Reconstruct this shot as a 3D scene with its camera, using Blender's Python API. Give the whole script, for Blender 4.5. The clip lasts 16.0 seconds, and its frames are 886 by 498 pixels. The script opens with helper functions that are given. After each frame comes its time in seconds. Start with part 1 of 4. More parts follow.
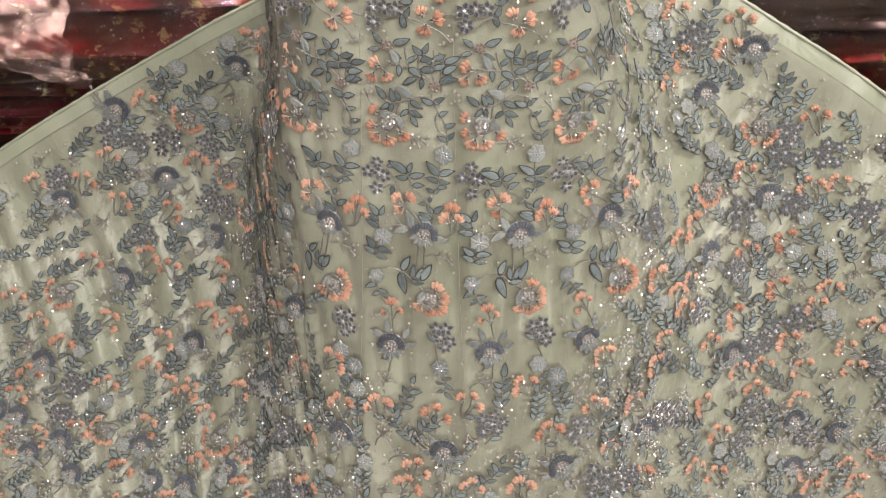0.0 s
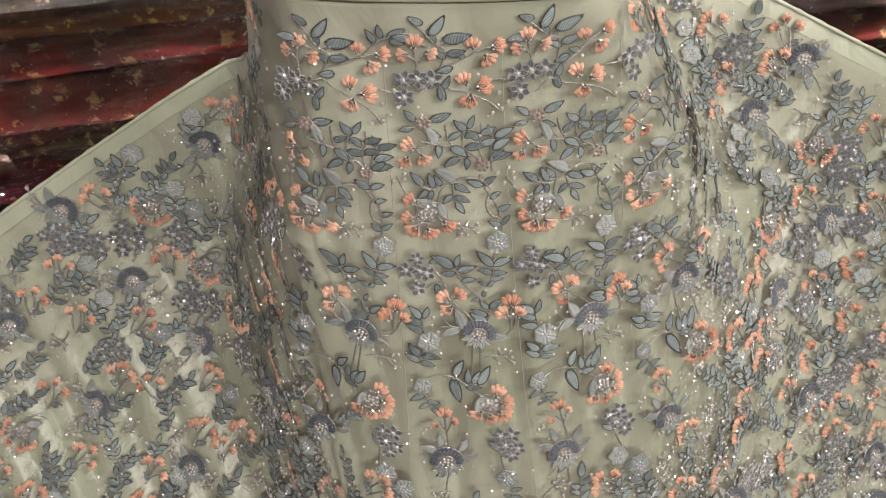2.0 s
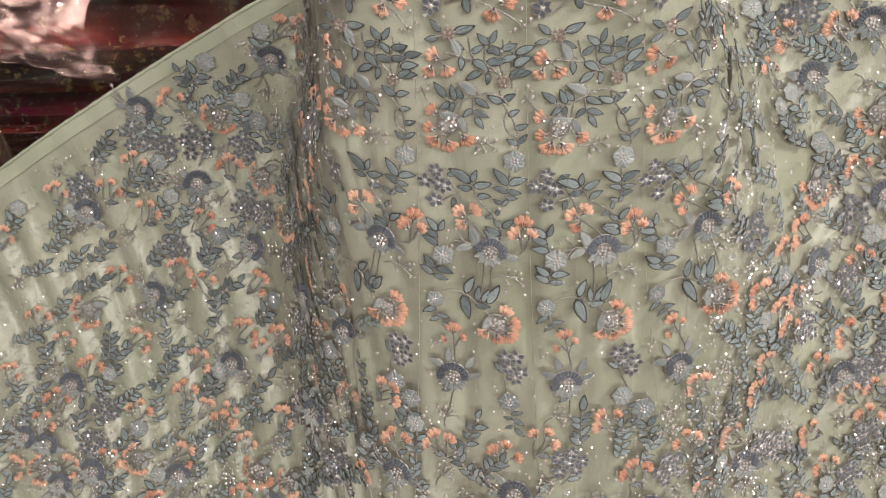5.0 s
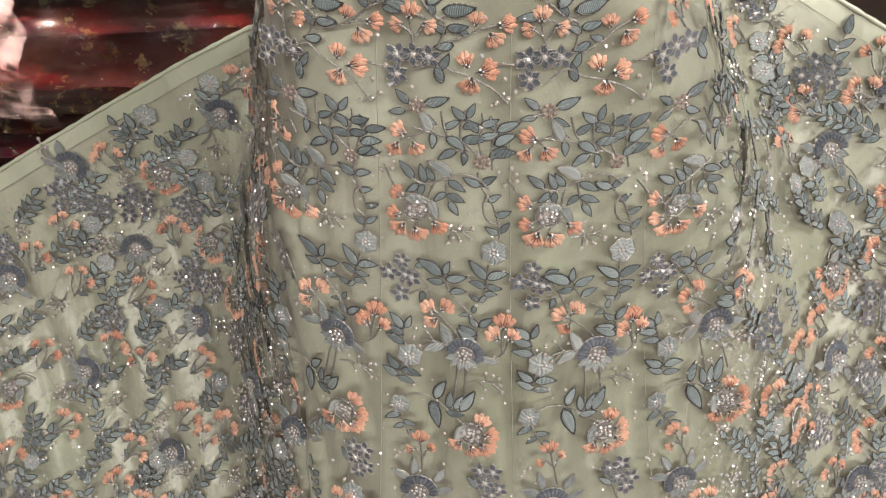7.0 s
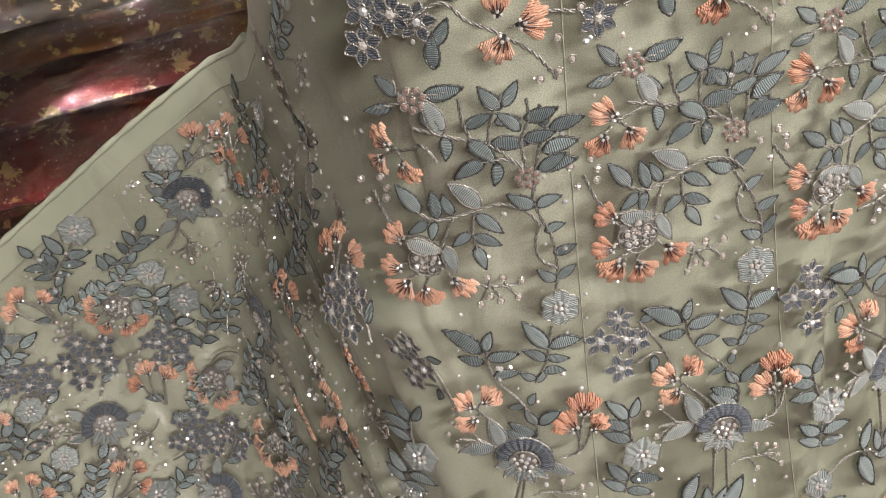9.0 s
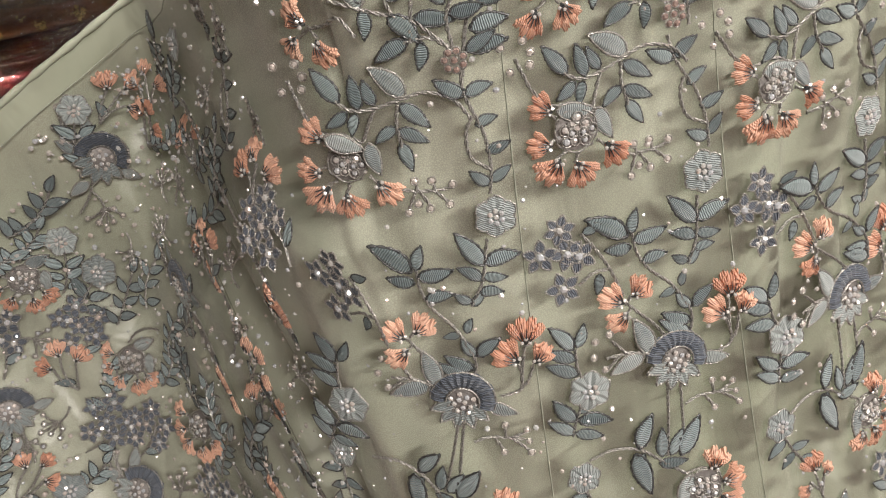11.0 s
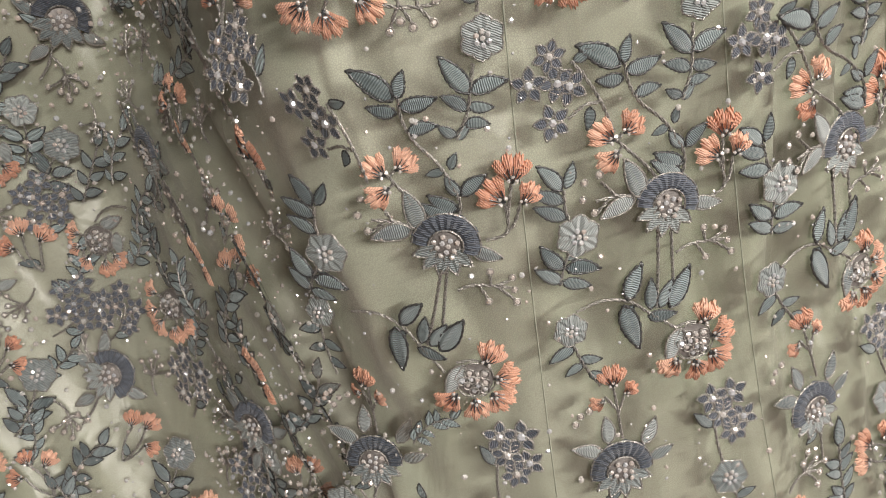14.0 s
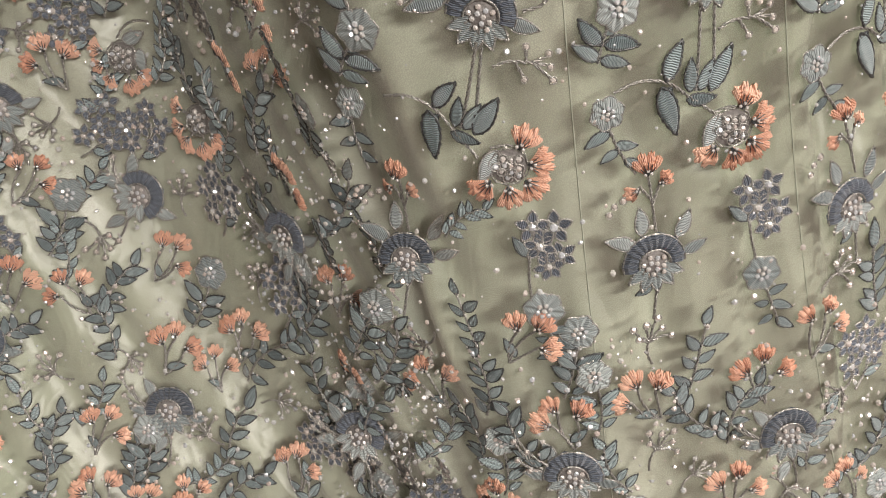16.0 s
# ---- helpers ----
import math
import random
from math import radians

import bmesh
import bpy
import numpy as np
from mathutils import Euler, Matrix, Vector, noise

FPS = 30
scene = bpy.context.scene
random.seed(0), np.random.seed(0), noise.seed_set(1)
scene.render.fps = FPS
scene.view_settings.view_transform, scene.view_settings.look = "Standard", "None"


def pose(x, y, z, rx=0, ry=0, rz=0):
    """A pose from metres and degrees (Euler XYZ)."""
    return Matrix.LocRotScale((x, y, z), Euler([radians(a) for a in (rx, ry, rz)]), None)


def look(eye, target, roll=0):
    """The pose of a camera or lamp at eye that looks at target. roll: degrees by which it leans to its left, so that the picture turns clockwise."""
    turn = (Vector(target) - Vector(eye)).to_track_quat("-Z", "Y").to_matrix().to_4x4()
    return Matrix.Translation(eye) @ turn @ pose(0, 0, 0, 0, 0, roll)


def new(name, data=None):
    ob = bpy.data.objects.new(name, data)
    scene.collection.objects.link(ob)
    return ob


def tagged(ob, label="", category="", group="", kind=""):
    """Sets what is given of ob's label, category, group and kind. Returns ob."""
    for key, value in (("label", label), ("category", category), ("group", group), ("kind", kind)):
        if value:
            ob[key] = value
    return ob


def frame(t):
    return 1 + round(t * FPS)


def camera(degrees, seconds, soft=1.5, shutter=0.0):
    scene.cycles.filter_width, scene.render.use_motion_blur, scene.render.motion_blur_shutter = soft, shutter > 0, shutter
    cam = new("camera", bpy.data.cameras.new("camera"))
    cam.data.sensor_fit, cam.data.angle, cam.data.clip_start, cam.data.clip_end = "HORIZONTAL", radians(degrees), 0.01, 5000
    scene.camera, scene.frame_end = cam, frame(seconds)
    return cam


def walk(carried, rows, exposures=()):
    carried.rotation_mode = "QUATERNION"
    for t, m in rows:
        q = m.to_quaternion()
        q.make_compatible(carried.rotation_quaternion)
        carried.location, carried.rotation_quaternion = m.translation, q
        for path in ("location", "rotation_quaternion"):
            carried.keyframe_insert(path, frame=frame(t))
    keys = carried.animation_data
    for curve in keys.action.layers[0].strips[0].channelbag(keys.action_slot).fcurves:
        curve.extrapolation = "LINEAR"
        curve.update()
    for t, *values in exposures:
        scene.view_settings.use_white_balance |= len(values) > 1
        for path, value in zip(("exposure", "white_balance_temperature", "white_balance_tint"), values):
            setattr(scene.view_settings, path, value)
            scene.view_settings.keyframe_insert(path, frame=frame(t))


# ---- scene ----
cam = camera(57.0, 16.0, soft=1.0)
PATH = [
    (0, (-0.012, 0.002, 1.361), (0.011, 1.525, 0.065), 0.3),
    (0.5, (-0.02, 0.066, 1.361), (-0.038, 1.575, 0.048), 0.6),
    (1, (-0.08, 0.141, 1.357), (-0.093, 1.647, 0.04), -1.9),
    (1.5, (-0.118, 0.198, 1.349), (0.009, 1.692, 0.025), -3.6),
    (2, (-0.129, 0.217, 1.348), (0.074, 1.693, 0.014), -2.6),
    (2.5, (-0.091, 0.213, 1.35), (0.087, 1.69, 0.012), 2.3),
    (3, (-0.044, 0.227, 1.333), (-0.023, 1.689, -0.032), 4.8),
    (3.5, (-0.015, 0.256, 1.321), (-0.132, 1.692, -0.067), 2.3),
    (4, (-0.029, 0.231, 1.324), (-0.177, 1.665, -0.062), -0.1),
    (4.2, (-0.038, 0.206, 1.322), (-0.169, 1.648, -0.058), -1.0),
    (6.3, (-0.044, 0.106, 1.294), (-0.044, 1.628, -0.002), -1.8),
    (6.5, (-0.034, 0.158, 1.291), (-0.03, 1.682, -0.004), -1.0),
    (7, (-0.036, 0.27, 1.281), (-0.053, 1.787, -0.022), -0.8),
    (7.5, (-0.119, 0.334, 1.296), (-0.094, 1.841, -0.018), -7.2),
    (7.6, (-0.142, 0.338, 1.297), (-0.074, 1.842, -0.02), -8.4),
    (8, (-0.155, 0.327, 1.295), (-0.017, 1.816, -0.033), -9.6),
    (8.5, (-0.191, 0.423, 1.218), (0.062, 1.892, -0.116), -10.2),
    (9, (-0.23, 0.504, 1.143), (0.118, 2.018, -0.117), -8.9),
    (9.5, (-0.228, 0.514, 1.104), (0.238, 2.046, -0.095), -7.3),
    (10, (-0.23, 0.513, 1.071), (0.263, 2.057, -0.099), -7.0),
    (10.2, (-0.227, 0.507, 1.058), (0.262, 2.067, -0.094), -7.1),
    (12.3, (-0.242, 0.48, 1.062), (0.25, 2.018, -0.117), -7.1),
    (12.5, (-0.243, 0.48, 1.063), (0.255, 2.011, -0.123), -7.0),
    (13, (-0.237, 0.476, 1.052), (0.272, 2.012, -0.123), -6.9),
    (13.5, (-0.245, 0.473, 1.02), (0.263, 2.001, -0.166), -6.5),
    (14, (-0.246, 0.472, 0.999), (0.265, 1.951, -0.246), -6.1),
    (14.5, (-0.247, 0.464, 0.99), (0.23, 1.912, -0.305), -6.8),
    (15, (-0.259, 0.454, 0.974), (0.206, 1.891, -0.337), -6.9),
    (15.5, (-0.267, 0.448, 0.966), (0.188, 1.867, -0.368), -7.0),
    (16, (-0.274, 0.441, 0.947), (0.129, 1.8, -0.463), -7.9),
]
walk(cam, [(t, look(eye, target, roll)) for t, eye, target, roll in PATH],
     exposures=((0, -0.25), (4, -0.22), (7, -0.24), (9, -0.1), (10.2, -0.08), (12.3, -0.02), (14.5, -0.04), (16, 0.04)))

# ---- world and light ----
world = bpy.data.worlds.new("shop_dim")
world.use_nodes = True
world.node_tree.nodes["Background"].inputs[0].default_value = (1.0, 0.93, 0.84, 1)
world.node_tree.nodes["Background"].inputs[1].default_value = 0.22
scene.world = world


def lamp(name, eye, target, power, sx, sy, colour, spread=180):
    d = bpy.data.lights.new(name, "AREA")
    d.shape, d.size, d.size_y, d.energy, d.color = "RECTANGLE", sx, sy, power, colour
    d.spread = radians(spread)
    ob = new(name, d)
    ob.matrix_world = look(eye, target)
    return ob


lamp("ceiling_lamp", (1.15, -0.15, 2.62), (0.05, 0.8, 0.75), 48, 1.2, 0.22, (1.0, 0.93, 0.86))
# added front fill to lift the skirt's middle and left fold; no source known
lamp("ceiling_lamp", (0.2, -1.65, 2.55), (0.0, 0.8, 0.75), 84, 1.2, 0.22, (1.0, 0.93, 0.86))
# added fill: narrow beam to brighten the stacks, no lamp known there
lamp("shelf_lamp", (-0.1, 0.6, 2.62), (-0.1, 1.53, 0.62), 56, 2.4, 0.15, (1.0, 0.93, 0.86), 17)


# ---- materials ----
def material(name):
    m = bpy.data.materials.new(name)
    m.use_nodes = True
    nt = m.node_tree
    return m, nt, nt.nodes["Principled BSDF"]


def node(nt, kind, **inputs):
    n = nt.nodes.new(kind)
    for k, v in inputs.items():
        n.inputs[k.replace("_", " ")].default_value = v
    return n


def ramp(nt, fac, stops):
    r = nt.nodes.new("ShaderNodeValToRGB")
    while len(r.color_ramp.elements) < len(stops):
        r.color_ramp.elements.new(0.5)
    for e, (at, c) in zip(r.color_ramp.elements, stops):
        e.position, e.color = at, (*c, 1)
    nt.links.new(fac, r.inputs[0])
    return r.outputs[0]


def bump(nt, bsdf, height, strength, distance, socket="Normal"):
    b = node(nt, "ShaderNodeBump", Strength=strength, Distance=distance)
    nt.links.new(height, b.inputs["Height"])
    nt.links.new(b.outputs[0], bsdf.inputs[socket])
    return b


def coords(nt, scale=(1, 1, 1)):
    c = nt.nodes.new("ShaderNodeTexCoord")
    mp = node(nt, "ShaderNodeMapping", Scale=scale)
    nt.links.new(c.outputs["Object"], mp.inputs[0])
    return mp.outputs[0]


def noise_tex(nt, vec, scale, detail=4.0, rough=0.55, distortion=0.0):
    n = node(nt, "ShaderNodeTexNoise", Scale=scale, Detail=detail, Roughness=rough, Distortion=distortion)
    nt.links.new(vec, n.inputs["Vector"])
    return n.outputs[0]


def satin_material():
    m, nt, b = material("mint_satin")
    v = coords(nt)
    n = noise_tex(nt, v, 5.0, 3.0)
    nt.links.new(ramp(nt, n, [(0.3, (0.33, 0.37, 0.265)), (0.7, (0.52, 0.545, 0.44))]), b.inputs["Base Color"])
    b.inputs["Roughness"].default_value = 0.4
    b.inputs["Specular IOR Level"].default_value = 0.7
    b.inputs["Coat Weight"].default_value, b.inputs["Coat Roughness"].default_value, b.inputs["Coat IOR"].default_value = 0.15, 0.4, 1.6
    b.inputs["Anisotropic"].default_value = 0.4
    b.inputs["Sheen Weight"].default_value = 0.25
    w = noise_tex(nt, coords(nt, (15, 15, 6)), 1.0, 3.0, 0.5, 1.0)
    bump(nt, b, w, 0.35, 0.02)
    bump(nt, b, w, 0.35, 0.02, "Coat Normal")
    return m


def net_material():
    m, nt, b = material("fine_net")
    v = coords(nt)
    vo = node(nt, "ShaderNodeTexVoronoi", Scale=900.0)
    vo.feature = "DISTANCE_TO_EDGE"
    nt.links.new(v, vo.inputs["Vector"])
    b.inputs["Base Color"].default_value = (0.47, 0.43, 0.375, 1)
    b.inputs["Roughness"].default_value = 0.55
    tr = nt.nodes.new("ShaderNodeBsdfTransparent")
    mix = nt.nodes.new("ShaderNodeMixShader")
    thread = ramp(nt, vo.outputs["Distance"], [(0.0, (0.34,) * 3), (0.24, (0.05,) * 3)])
    n = noise_tex(nt, v, 7.0, 2.0)
    mul = nt.nodes.new("ShaderNodeMath")
    mul.operation = "MULTIPLY"
    nt.links.new(thread, mul.inputs[0])
    nt.links.new(ramp(nt, n, [(0.3, (0.75,) * 3), (0.7, (1.15,) * 3)]), mul.inputs[1])
    nt.links.new(mul.outputs[0], mix.inputs[0])
    nt.links.new(tr.outputs[0], mix.inputs[1])
    nt.links.new(b.outputs[0], mix.inputs[2])
    nt.links.new(mix.outputs[0], nt.nodes["Material Output"].inputs[0])
    return m


def thread_material(name, dark, light, stitch=420.0, rough=0.42, weight=0.28, across="Y"):
    """Satin-stitch thread: fine ridges across the piece, shade painted dark between them, worn tone within it, a tone
    of its own for each piece.
    """
    m, nt, b = material(name)
    info = nt.nodes.new("ShaderNodeObjectInfo")
    v = coords(nt)
    w = node(nt, "ShaderNodeTexWave", Scale=stitch / 6.283, Distortion=2.2, Detail=2.0)
    w.bands_direction = across
    nt.links.new(v, w.inputs["Vector"])
    worn = noise_tex(nt, v, 160.0, 3.0)
    total = None
    for source, share in ((w.outputs["Fac"], weight), (worn, 0.4), (info.outputs["Random"], 0.6 - weight)):
        sc = nt.nodes.new("ShaderNodeMath")
        sc.operation = "MULTIPLY_ADD"
        sc.inputs[1].default_value = share
        sc.inputs[2].default_value = 0.0
        nt.links.new(source, sc.inputs[0])
        if total:
            nt.links.new(total, sc.inputs[2])
        total = sc.outputs[0]
    nt.links.new(ramp(nt, total, [(0.2, dark), (0.8, light)]), b.inputs["Base Color"])
    b.inputs["Roughness"].default_value = rough
    b.inputs["Sheen Weight"].default_value = 0.25
    bump(nt, b, w.outputs["Fac"], 0.9, 0.0007)
    return m


def plain_material(name, colour, rough, metal=0.0, grain=0.0, scale=60.0, low=0.72):
    m, nt, b = material(name)
    n = noise_tex(nt, coords(nt), scale, 4.0)
    lo = tuple(c * low for c in colour)
    nt.links.new(ramp(nt, n, [(0.3, lo), (0.7, colour)]), b.inputs["Base Color"])
    b.inputs["Roughness"].default_value, b.inputs["Metallic"].default_value = rough, metal
    if grain:
        bump(nt, b, n, 0.6, grain)
    return m


def crystal_material():
    m, nt, b = material("foil_backed_crystal")
    info = nt.nodes.new("ShaderNodeNewGeometry")
    nt.links.new(ramp(nt, info.outputs["Random Per Island"], [(0.0, (0.92, 0.80, 0.74)), (0.5, (0.97, 0.96, 0.94)), (1.0, (0.84, 0.88, 0.95))]), b.inputs["Base Color"])
    b.inputs["Metallic"].default_value, b.inputs["Roughness"].default_value = 0.55, 0.16
    return m


def brocade_material(name, ground, gold, amount, scale, rough=0.3):
    """Woven cloth with scattered metallic motifs."""
    m, nt, b = material(name)
    v = coords(nt)
    vo = node(nt, "ShaderNodeTexVoronoi", Scale=scale, Randomness=0.85)
    nt.links.new(v, vo.inputs["Vector"])
    n = noise_tex(nt, v, scale * 4, 5.0, 0.75)
    add = nt.nodes.new("ShaderNodeMath")
    add.operation = "MULTIPLY_ADD"
    add.inputs[1].default_value = 1.5
    nt.links.new(n, add.inputs[0])
    nt.links.new(vo.outputs["Distance"], add.inputs[2])
    mask = ramp(nt, add.outputs[0], [(amount, (1, 1, 1)), (amount + 0.05, (0, 0, 0))])
    mix = nt.nodes.new("ShaderNodeMix")
    mix.data_type = "RGBA"
    nt.links.new(mask, mix.inputs[0])
    g = noise_tex(nt, v, 9.0, 3.0)
    nt.links.new(ramp(nt, g, [(0.3, tuple(c * 0.5 for c in ground)), (0.7, ground)]), mix.inputs[6])
    mix.inputs[7].default_value = (*gold, 1)
    nt.links.new(mix.outputs[2], b.inputs["Base Color"])
    nt.links.new(mask, b.inputs["Metallic"])
    b.inputs["Roughness"].default_value = rough
    b.inputs["Coat Weight"].default_value, b.inputs["Coat Roughness"].default_value = 0.5, 0.12
    cr = noise_tex(nt, coords(nt, (40, 40, 60)), 1.0, 6.0, 0.7, 1.5)
    bump(nt, b, n, 0.8, 0.006)
    bump(nt, b, cr, 1.0, 0.03, "Coat Normal")
    return m


def film_material():
    """Clear crinkled packing film."""
    m, nt, b = material("clear_packing_film")
    gl = node(nt, "ShaderNodeBsdfGlossy", Roughness=0.05)
    gl.inputs[0].default_value = (1, 0.97, 0.94, 1)
    tr = nt.nodes.new("ShaderNodeBsdfTransparent")
    tr.inputs[0].default_value = (0.97, 0.95, 0.94, 1)
    mix = nt.nodes.new("ShaderNodeMixShader")
    fr = node(nt, "ShaderNodeFresnel", IOR=1.7)
    n = noise_tex(nt, coords(nt, (42, 42, 55)), 1.0, 7.0, 0.72, 2.5)
    bp = node(nt, "ShaderNodeBump", Strength=1.0, Distance=0.1)
    nt.links.new(n, bp.inputs["Height"])
    nt.links.new(bp.outputs[0], gl.inputs["Normal"])
    nt.links.new(bp.outputs[0], fr.inputs["Normal"])
    nt.links.new(fr.outputs[0], mix.inputs[0])
    nt.links.new(tr.outputs[0], mix.inputs[1])
    nt.links.new(gl.outputs[0], mix.inputs[2])
    nt.links.new(mix.outputs[0], nt.nodes["Material Output"].inputs[0])
    nt.nodes.remove(b)
    return m


SATIN, NET = satin_material(), net_material()
LEAF = thread_material("slate_teal_thread", (0.085, 0.118, 0.128), (0.345, 0.42, 0.43), 1750.0, 0.4, 0.22)
PETAL = thread_material("pale_grey_blue_thread", (0.15, 0.185, 0.195), (0.47, 0.515, 0.51), 1750.0, 0.4, 0.22)
INDIGO = thread_material("deep_slate_blue_thread", (0.035, 0.045, 0.062), (0.16, 0.185, 0.23), 1750.0)
PEACH = thread_material("peach_thread", (0.62, 0.27, 0.165), (0.97, 0.62, 0.46), 1900.0, 0.5, 0.2, "X")
# dark and bright flecks paint in the twist's glints and gaps
CORD = plain_material("twisted_silver_cord", (0.60, 0.58, 0.55), 0.3, 0.6, 0.0012, 900.0, 0.25)
# darker cord: shade round the leaf edges and glint flecks put into its colour
RIM = plain_material("tarnished_cord", (0.20, 0.205, 0.21), 0.28, 0.6, 0.001, 700.0, 0.18)
BEADBED = plain_material("taupe_bead_ground", (0.27, 0.25, 0.24), 0.5, 0.3, 0.001, 500.0)
CRYSTAL = crystal_material()
ROSE = plain_material("rose_foil_stone", (0.80, 0.60, 0.54), 0.18, 0.6, 0.0, 700.0, 0.45)
SEAM = plain_material("mint_sewing_thread", (0.42, 0.44, 0.36), 0.6, 0.0, 0.001, 300.0)
FILM = film_material()


# ---- building helpers ----
def part(name, bm, mats, parent=None, label="", smooth=True, pose_in=None):
    me = bpy.data.meshes.new(name)
    bm.to_mesh(me)
    bm.free()
    for m in mats if isinstance(mats, (list, tuple)) else [mats]:
        me.materials.append(m)
    if smooth:
        me.shade_smooth()
    ob = new(name, me)
    if parent:
        ob.parent = parent
    if pose_in is not None:
        ob.matrix_basis = pose_in
    if label:
        ob["label"] = label
    return ob


def piece(name, me, parent, m):
    ob = new(name, me)
    ob.parent = parent
    ob.matrix_basis = m
    return ob


def box(bm, x0, x1, y0, y1, z0, z1, bevel=0.0):
    g = bmesh.ops.create_cube(bm, size=1.0, matrix=Matrix.Translation(((x0 + x1) / 2, (y0 + y1) / 2, (z0 + z1) / 2)) @ Matrix.Diagonal((x1 - x0, y1 - y0, z1 - z0, 1)))
    if bevel:
        bmesh.ops.bevel(bm, geom=list({e for v in g["verts"] for e in v.link_edges}), offset=bevel, segments=2, affect="EDGES")


def tube(bm, points, radius, sides=5, mat=0, knots=0.22):
    """A cord along points."""
    pts = [Vector(p) for p in points]
    rings = []
    for i, p in enumerate(pts):
        d = (pts[min(i + 1, len(pts) - 1)] - pts[max(i - 1, 0)]).normalized()
        a = d.cross(Vector((0, 0, 1)))
        a = a.normalized() if a.length > 1e-4 else Vector((1, 0, 0))
        b = a.cross(d)
        r = radius * (1.0 + knots * math.sin(i * 2.4))
        rings.append([bm.verts.new(p + r * (math.cos(t) * a + math.sin(t) * b)) for t in (2 * math.pi * k / sides for k in range(sides))])
    for r0, r1 in zip(rings, rings[1:]):
        for k in range(sides):
            f = bm.faces.new((r0[k], r0[(k + 1) % sides], r1[(k + 1) % sides], r1[k]))
            f.material_index = mat


def gem(bm, x, y, z, r, mat=0, tilt=0.0):
    """A cut stone: six-sided girdle, sloped crown, flat table."""
    m = Matrix.Translation((x, y, z)) @ Euler((tilt, tilt * 0.7, x * 900)).to_matrix().to_4x4()
    rows = [[bm.verts.new(m @ Vector((rr * math.cos(k * math.pi / 3), rr * math.sin(k * math.pi / 3), h))) for k in range(6)] for rr, h in ((r, 0), (r, r * 0.35), (r * 0.55, r * 0.85))]
    for a, b in zip(rows, rows[1:]):
        for k in range(6):
            bm.faces.new((a[k], a[(k + 1) % 6], b[(k + 1) % 6], b[k])).material_index = mat
    f = bm.faces.new(rows[2])
    f.material_index = mat


def arc(x0, y0, x1, y1, sag, n=8, z=0.001):
    """A bowed line from one point to another."""
    dx, dy = x1 - x0, y1 - y0
    return [(x0 + dx * t - dy * sag * 4 * t * (1 - t), y0 + dy * t + dx * sag * 4 * t * (1 - t), z) for t in (i / n for i in range(n + 1))]


def leaf_into(bm, length, width, mat=0, rim=1, bend=0.0, m=Matrix(), cord=0.00085, peak=0.78):
    """A padded stitched leaf lying along +y: pointed, with a sunken midrib and a knotted cord round its rim."""
    n, h = 8, width * 0.2
    rows = []
    for i in range(n + 1):
        t = i / n
        w = width * 0.5 * (math.sin(math.pi * t ** peak) ** 0.85 * (1.0 - 0.12 * t) if 0 < t < 1 else 0.03)
        cx = bend * length * math.sin(math.pi * t)
        row = []
        for s in (-1.0, -0.8, -0.42, 0.0, 0.42, 0.8, 1.0):
            up = {1.0: 0.0, 0.8: 0.72, 0.42: 1.0, 0.0: 0.38}[abs(s)] * h * min(1, 3.2 * t * (1 - t) + 0.12)
            row.append(bm.verts.new(m @ Vector((cx + s * w, t * length, up + 0.0002))))
        rows.append(row)
    for a, b in zip(rows, rows[1:]):
        for k in range(6):
            f = bm.faces.new((a[k], a[k + 1], b[k + 1], b[k]))
            f.material_index = mat
    loop = [r[0].co.copy() for r in rows] + [r[6].co.copy() for r in reversed(rows)]
    knots = []
    for a, b in zip(loop, loop[1:]):
        knots += [a, a.lerp(b, 0.5)]
    knots.append(loop[-1])
    tube(bm, [p + Vector((0, 0, 0.0005)) for p in knots], cord, 4, rim, 0.45)


def leaf_mesh(name, length, width, mats, bend=0.0):
    bm = bmesh.new()
    leaf_into(bm, length, width, 0, 1, bend)
    me = bpy.data.meshes.new(name)
    bm.to_mesh(me)
    bm.free()
    for m in mats:
        me.materials.append(m)
    me.shade_smooth()
    return me


def as_mesh(name, bm, mats, smooth=False):
    me = bpy.data.meshes.new(name)
    bm.to_mesh(me)
    bm.free()
    for m in mats:
        me.materials.append(m)
    if smooth:
        me.shade_smooth()
    return me


